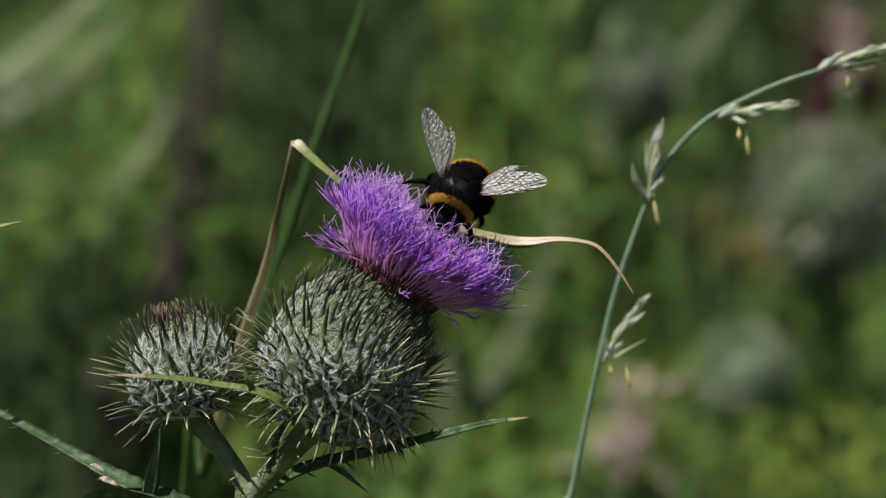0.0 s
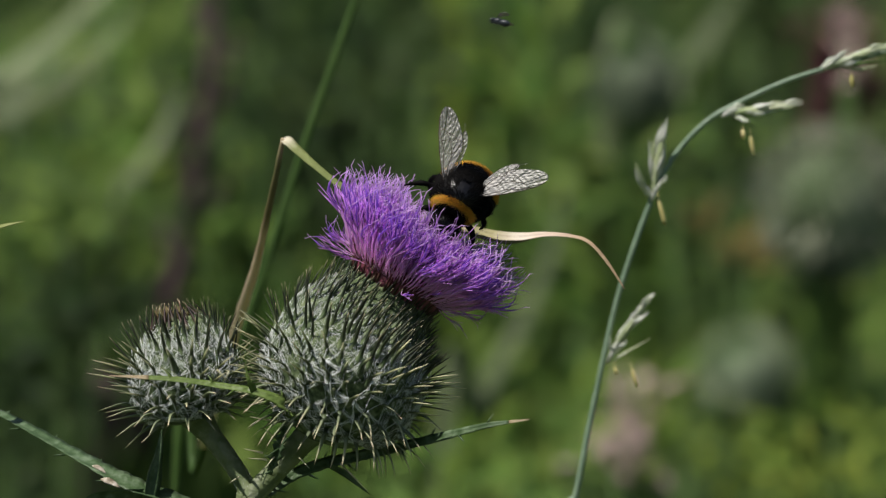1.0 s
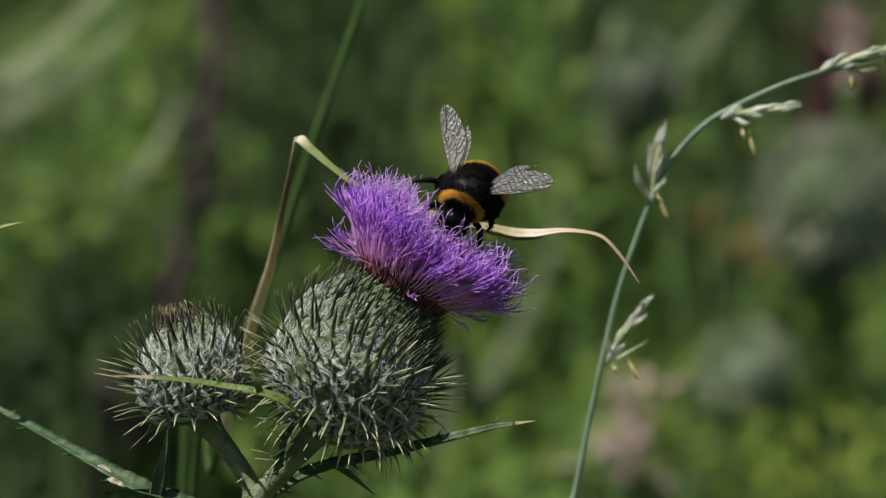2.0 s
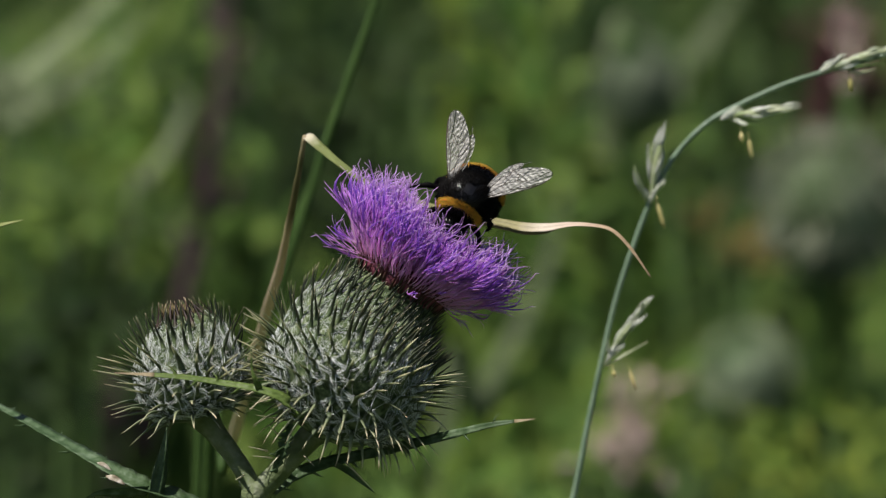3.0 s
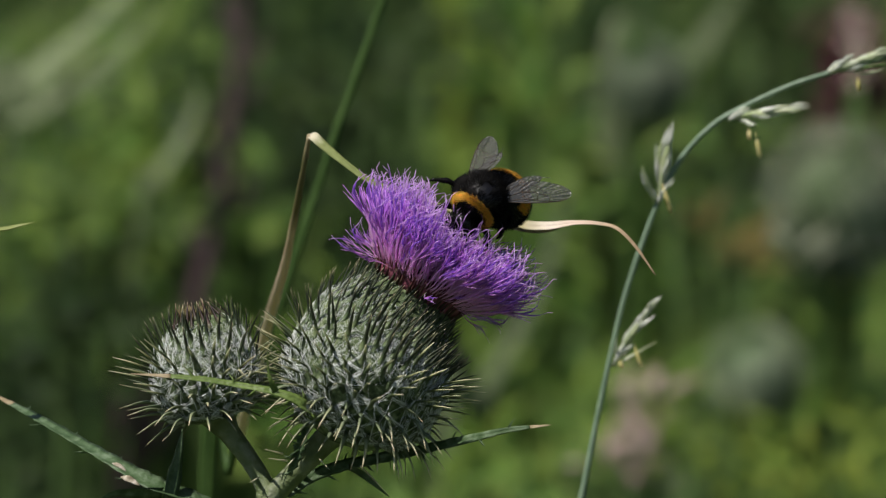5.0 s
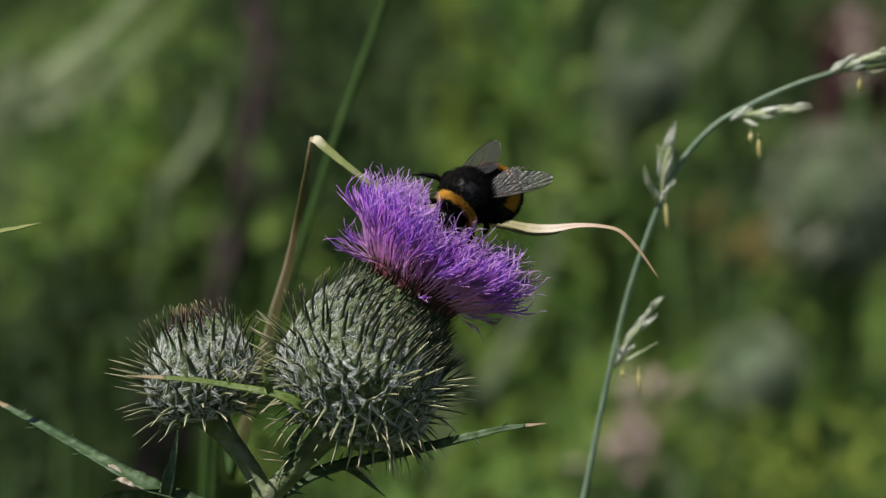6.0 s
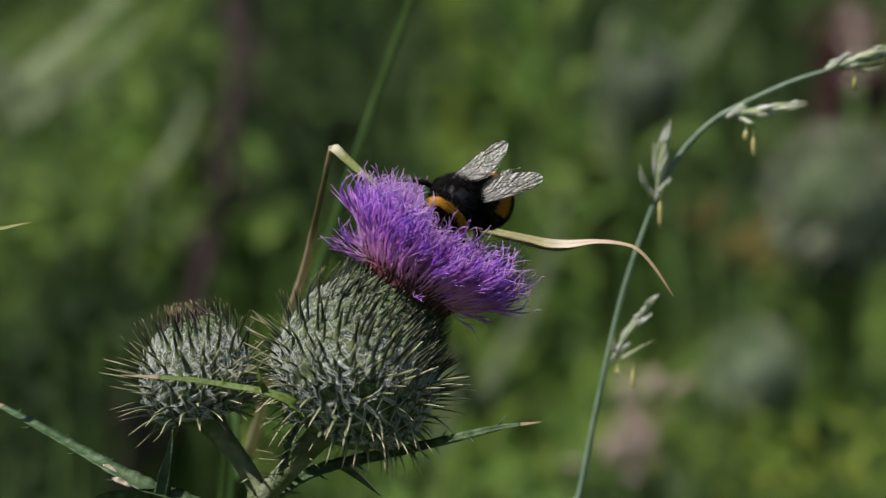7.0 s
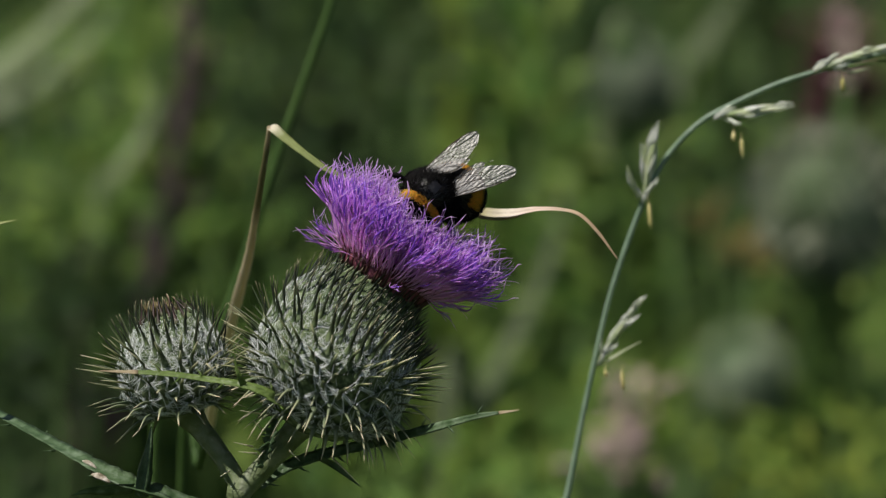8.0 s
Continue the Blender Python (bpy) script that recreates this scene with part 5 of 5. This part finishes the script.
# ---- what moves ----
def sway(ob, pivot, rows):
    """Rows of seconds, millimetres to the right and up, degrees clockwise about the pivot, as the wind moves a plant."""
    foot = Matrix.Translation(BASE[ob.name])
    out = []
    for t, x, y, turn in rows:
        move = Matrix.Translation((RIGHT * x + UP * y) / 1000)
        spin = Matrix.Translation(pivot) @ Matrix.Rotation(radians(turn), 4, AWAY) @ Matrix.Translation(-pivot)
        out.append((t, move @ spin @ foot))
    walk(ob, out)


def axes(x, y):
    """A turn whose x and y point that way; both given as right, up, towards the camera."""
    x = (RIGHT * x[0] + UP * x[1] - AWAY * x[2]).normalized()
    y = RIGHT * y[0] + UP * y[1] - AWAY * y[2]
    y = (y - x * y.dot(x)).normalized()
    return Matrix((x, y, x.cross(y))).transposed()


def bee_flight():
    # seconds, thorax, heading, its left side, both wings' ways, way of the abdomen; all ways as right, up, towards the camera
    left, left2 = (0.90, -0.40, 0.0), (0.74, -0.58, 0.10)
    down, level, turned = (-0.40, -0.80, 0.42), (-0.40, -0.70, 0.55), (-0.58, -0.68, 0.40)
    hung, aside = (0.05, -0.25, -0.95), (0.44, -0.24, -0.86)
    spread_l, spread_r, folded_l, folded_r = (1.3, 0.5, 0.12), (0.0, 1.0, -0.42), (0.6, -0.58, 0.40), (-0.05, 0.95, -0.45)
    early = [
        (0.0, at(3.0, 11.1, -5), down, left, (-0.34, 1.16, -0.42), (1.22, 0.16, 0.3), hung, 0),
        (0.5, at(3.7, 12.0, -5), level, left, (-0.38, 1.16, -0.42), (1.15, 0.10, 0.55), hung, 0),
        (1.0, at(3.4, 10.7, -5), down, left, (-0.02, 1.22, -0.36), (1.22, 0.26, 0.3), hung, 0),
        (1.5, at(5.2, 11.5, -5), level, left, (-0.25, 1.14, -0.42), (1.05, 0.12, 0.6), hung, 0),
        (3.0, at(4.6, 10.3, -5), down, left, (0.02, 1.18, -0.42), (1.18, 0.34, 0.3), hung, 0),
        (3.5, at(2.9, 10.7, -5), down, left, (0.06, 1.18, -0.42), (1.12, 0.50, 0.3), hung, 0),
        (4.0, at(3.3, 10.2, -5), down, left, (-0.12, 1.18, -0.42), (1.12, 0.44, 0.3), hung, 0),
        (4.5, at(6.7, 9.9, -5), level, left, (0.05, 0.82, -0.8), (1.15, 0.24, 0.05), hung, 0.3),
        (4.7, at(8.6, 9.9, -5), (-0.46, -0.66, 0.55), (0.85, -0.48, 0.05), (0.10, 0.68, -0.9), (1.25, 0.05, -0.2), (0.2, -0.3, -0.9), 0.4),
    ]
    late = [
        (5.8, at(4.2, 11.0, -5), turned, left2, (0.53, 0.52, -0.68), (1.08, 0.26, -0.25), aside, 1),
        (6.0, at(4.9, 10.7, -5), turned, left2, (0.52, 0.52, -0.7), (1.08, 0.26, -0.25), aside, 1),
        (6.5, at(6.9, 8.4, -5), turned, left2, (0.68, 0.52, -0.36), (1.08, 0.38, -0.1), aside, 1),
        (7.0, at(3.0, 9.4, -5), turned, left2, (0.76, 0.60, -0.3), (1.08, 0.36, -0.1), aside, 1),
        (7.5, at(-2.4, 11.0, -5), turned, left2, (0.72, 0.62, -0.3), (1.08, 0.36, -0.1), aside, 1),
        (8.0, at(-2.5, 10.8, -5), turned, left2, (0.70, 0.60, -0.3), (1.08, 0.36, -0.1), aside, 1),
    ]
    rows = early + late
    walk(BEE, [(r[0], Matrix.Translation(r[1]) @ axes(r[2], r[3]).to_4x4()) for r in rows])
    waist = Matrix.Translation(Vector((-3.9, 0, -1.4)) / 1000)
    walk(ABDOMEN, [(r[0], waist @ (axes(r[2], r[3]).transposed() @ axes([-a for a in r[6]], r[3])).to_4x4()) for r in rows])
    for k, s in ((0, 1), (1, -1)):
        root = Vector((0.0, 2.5 if s == 1 else -4.0, 2.6)) / 1000
        path, path2 = [], []
        for r in rows:
            way, near, far_ = (r[5], spread_r, folded_r) if s == 1 else (r[4], spread_l, folded_l)
            hind = [a * (1 - r[7]) + b * r[7] for a, b in zip(near, far_)]
            m = axes(r[2], r[3]).transposed() @ axes(way, [-s * a for a in hind])
            path.append((r[0], Matrix.Translation(root) @ m.to_4x4()))
            path2.append((r[0], Matrix.Translation(root + Vector((-0.8, 0, -0.3)) / 1000) @ m.to_4x4()))
        walk(WINGS[k][0], path)
        walk(WINGS[k][1], path2)


def fly_flight():
    rows = [(0.0, at(13.1, 97.3, -30)), (0.5, at(11.9, 50.9, -8)), (0.6, at(11.5, 49.7, -6)), (0.7, at(11.5, 48.6, -2)), (0.8, at(13.0, 47.3, 0)), (0.9, at(13.6, 46.6, 5)), (1.0, at(11.2, 46.7, 12)), (1.1, at(6.5, 46.8, 25)),
            (1.2, at(-1.7, 47.3, 45)), (1.3, at(-8.8, 48.4, 60)), (1.4, at(-16.3, 49.1, 70)), (1.5, at(-24.7, 49.2, 70)), (1.6, at(-31.8, 49.3, 66)), (1.7, at(-38.4, 49.9, 62)), (2.2, at(-86.2, 88.2, 60)), (3.0, at(-204.9, 163.2, 100)), (8.0, at(-457.0, 248.6, 300))]
    out = []
    for i, (t, p) in enumerate(rows):
        out.append((t, Matrix.Translation(p) @ axes((-0.6, -0.6, 0.3) if t < 0.95 else (-0.9, 0.2, -0.4), (-0.4, 0.5, 0.6)).to_4x4()))
    walk(FLYER, out)


def motions():
    sway(THISTLE, at(-18.6, -13.3, 0), [(0, 0.00, 0.00, 0.00), (0.5, -0.09, 0.14, -0.18), (1, 0.37, -0.35, 0.12), (1.5, 0.94, -0.64, 0.25), (2.8, 2.0, -0.10, 0.45), (3, 1.56, -0.05, 0.43), (3.5, -0.07, 0.16, -0.24), (4, 0.64, 0.28, -0.07),
                                    (4.5, 4.03, -0.55, 1.0), (4.7, 4.95, -0.75, 1.2), (5.8, 4.25, -0.85, 0.7), (6, 3.86, -0.78, 0.65), (6.5, 6.12, -1.77, 1.65), (7, 2.81, -0.62, 0.55), (7.5, -1.93, 1.04, -0.80), (8, -1.91, 1.17, -0.50)])
    sway(SPIKE, at(51.1, 10.1, 82), [(0, 0.00, 0.00, 0.00), (0.5, 0.23, 0.12, -0.2), (1, 0.84, 0.15, -0.2), (1.5, 0.92, -0.08, -0.09), (3, 0.46, -0.50, -0.07), (3.5, 1.61, 0.19, -0.05), (4, 0.15, -0.96, 0.02),
                                   (4.5, 0.92, -0.58, -0.08), (6, 2.65, -0.58, -0.08), (6.5, 2.76, -0.73, 0.11), (7, 1.61, -0.12, -0.11), (7.5, -0.42, -0.46, -0.2), (8, -1.00, -0.38, -0.11)])
    sway(DRY_BLADE, at(-3.5, 8.3, 26), [(0, 0.00, 0.00, 0.00), (0.5, -1.44, 1.27, -1.26), (1, -2.01, 0.81, -0.37), (1.5, -1.87, 1.06, -0.59), (2.8, 4.0, 1.9, -1.7), (3, 2.88, 2.13, -1.87), (3.5, -0.06, 2.01, -2.11), (4, 3.88, 1.96, -1.91),
                                      (4.5, 4.14, 2.42, -2.03), (5.8, 3.6, 2.0, -2.1), (6, 4.40, 1.81, -2.12), (6.5, 7.99, 1.01, -1.72), (7, 7.94, -0.78, -0.54), (7.5, -0.26, 2.50, -2.40), (8, -4.17, 4.66, -3.20)])
    sway(STALK_THING, at(-21.8, 43.5, 190), [(0, 0, 0, 0), (0.5, -1.9, 0, 0), (1, -2.4, 0, 0), (1.5, -2.3, 0, 0), (1.7, -2.2, 0, 0), (2.8, 4.0, 0, 0), (3, 2.3, 0, 0), (3.5, -0.8, 0, 0), (4, 3.4, 0, 0), (4.5, 4.2, 0, 0), (5.8, 3.0, 0, 0),
                                        (6, 4.1, 0, 0), (6.5, 9.2, 0, 0), (7, 10.1, 0, 0), (7.5, -2.2, 0, 0), (8, -7.7, 0, 0)])
    sway(EDGE, at(-86.1, 5.3, 10), [(0, 0, 0, 0), (0.5, 0.35, 0.1, 0), (1, 0.46, 0, 0), (1.5, 0.69, -0.2, 0), (3, 0.46, 0.3, 0), (3.5, 1.04, 0, 0), (4, 1.96, -0.2, 0), (4.5, 1.96, -0.2, 0), (6, 3.91, -0.3, 0), (6.5, 3.91, -0.2, 0), (7, 1.96, -0.2, 0),
                                (7.5, 0.35, 0, 0), (8, -1.04, 0.3, 0)])
    sway(DOCK, at(-76.9, 33.5, 900), [(0, 0, 0, 0), (0.5, 1.4, 0, 0), (1, 1.8, 0, 0), (1.5, 2.3, 0, 0), (3, 6.1, 0, 0), (3.5, 13, 0, 0), (4, 11.4, 0, 0), (4.5, 8.8, 0, 0), (6, 17, 0, 0), (6.5, 18.2, 0, 0), (7, 10.5, 0, 0), (7.5, -0.7, 0, 0), (8, -4.9, 0, 0)])
    sway(PALE_GRASS, at(-119.8, 56.2, 900), [(0, 0, 0, 0), (1.5, 2.5, 0, 0), (3, 6, 0, 0), (3.5, 10, 0, 0), (4, 9, 0, 0), (4.5, 8, 0, 0), (6, 14, 0, 0), (6.5, 15, 0, 0), (7, 8, 0, 0), (7.5, 0, 0, 0), (8, -4, 0, 0)])
    for ob, mid in ((T1, at(116.5, 13.4, 820)), (T2, at(91.4, -37.5, 820)), (T3, at(61.4, 52.3, 950)), (T4, at(119.9, 49.4, 820)), (T6, at(119.7, 64.6, 815)), (T5, at(53.0, -56.0, 700))):
        sway(ob, mid, [(0, 0, 0, 0), (1.5, 0.2, 0, 0), (3, 0.5, 0, 0), (3.5, 1.2, 0, 0), (4, 1.6, 0, 0), (4.5, 2.8, 0, 0), (6, 3.0, 0, 0), (6.5, 3.6, 0, 0), (7, 2.6, 0, 0), (7.5, 0.9, 0, 0), (8, -0.8, 0, 0)])
    # the anthers swing on their threads
    for k, (ob, hang) in enumerate(ANTHERS):
        out = []
        for t, turn in ((0, 0), (0.5, -2), (1, -4), (1.5, -15), (3, -6), (3.5, -5), (4, -8), (4.5, -9), (6, 6), (6.5, 11), (7, 11), (7.5, 2), (8, 5)):
            a = turn * (1.0, 0.5, 0.6, 0.4, 1.2, 0.8)[k % 6]
            out.append((t, Matrix.Translation(hang) @ Matrix.Rotation(radians(a), 4, AWAY) @ Matrix.Translation(-hang)))
        walk(ob, out)
    bee_flight()
    fly_flight()


motions()
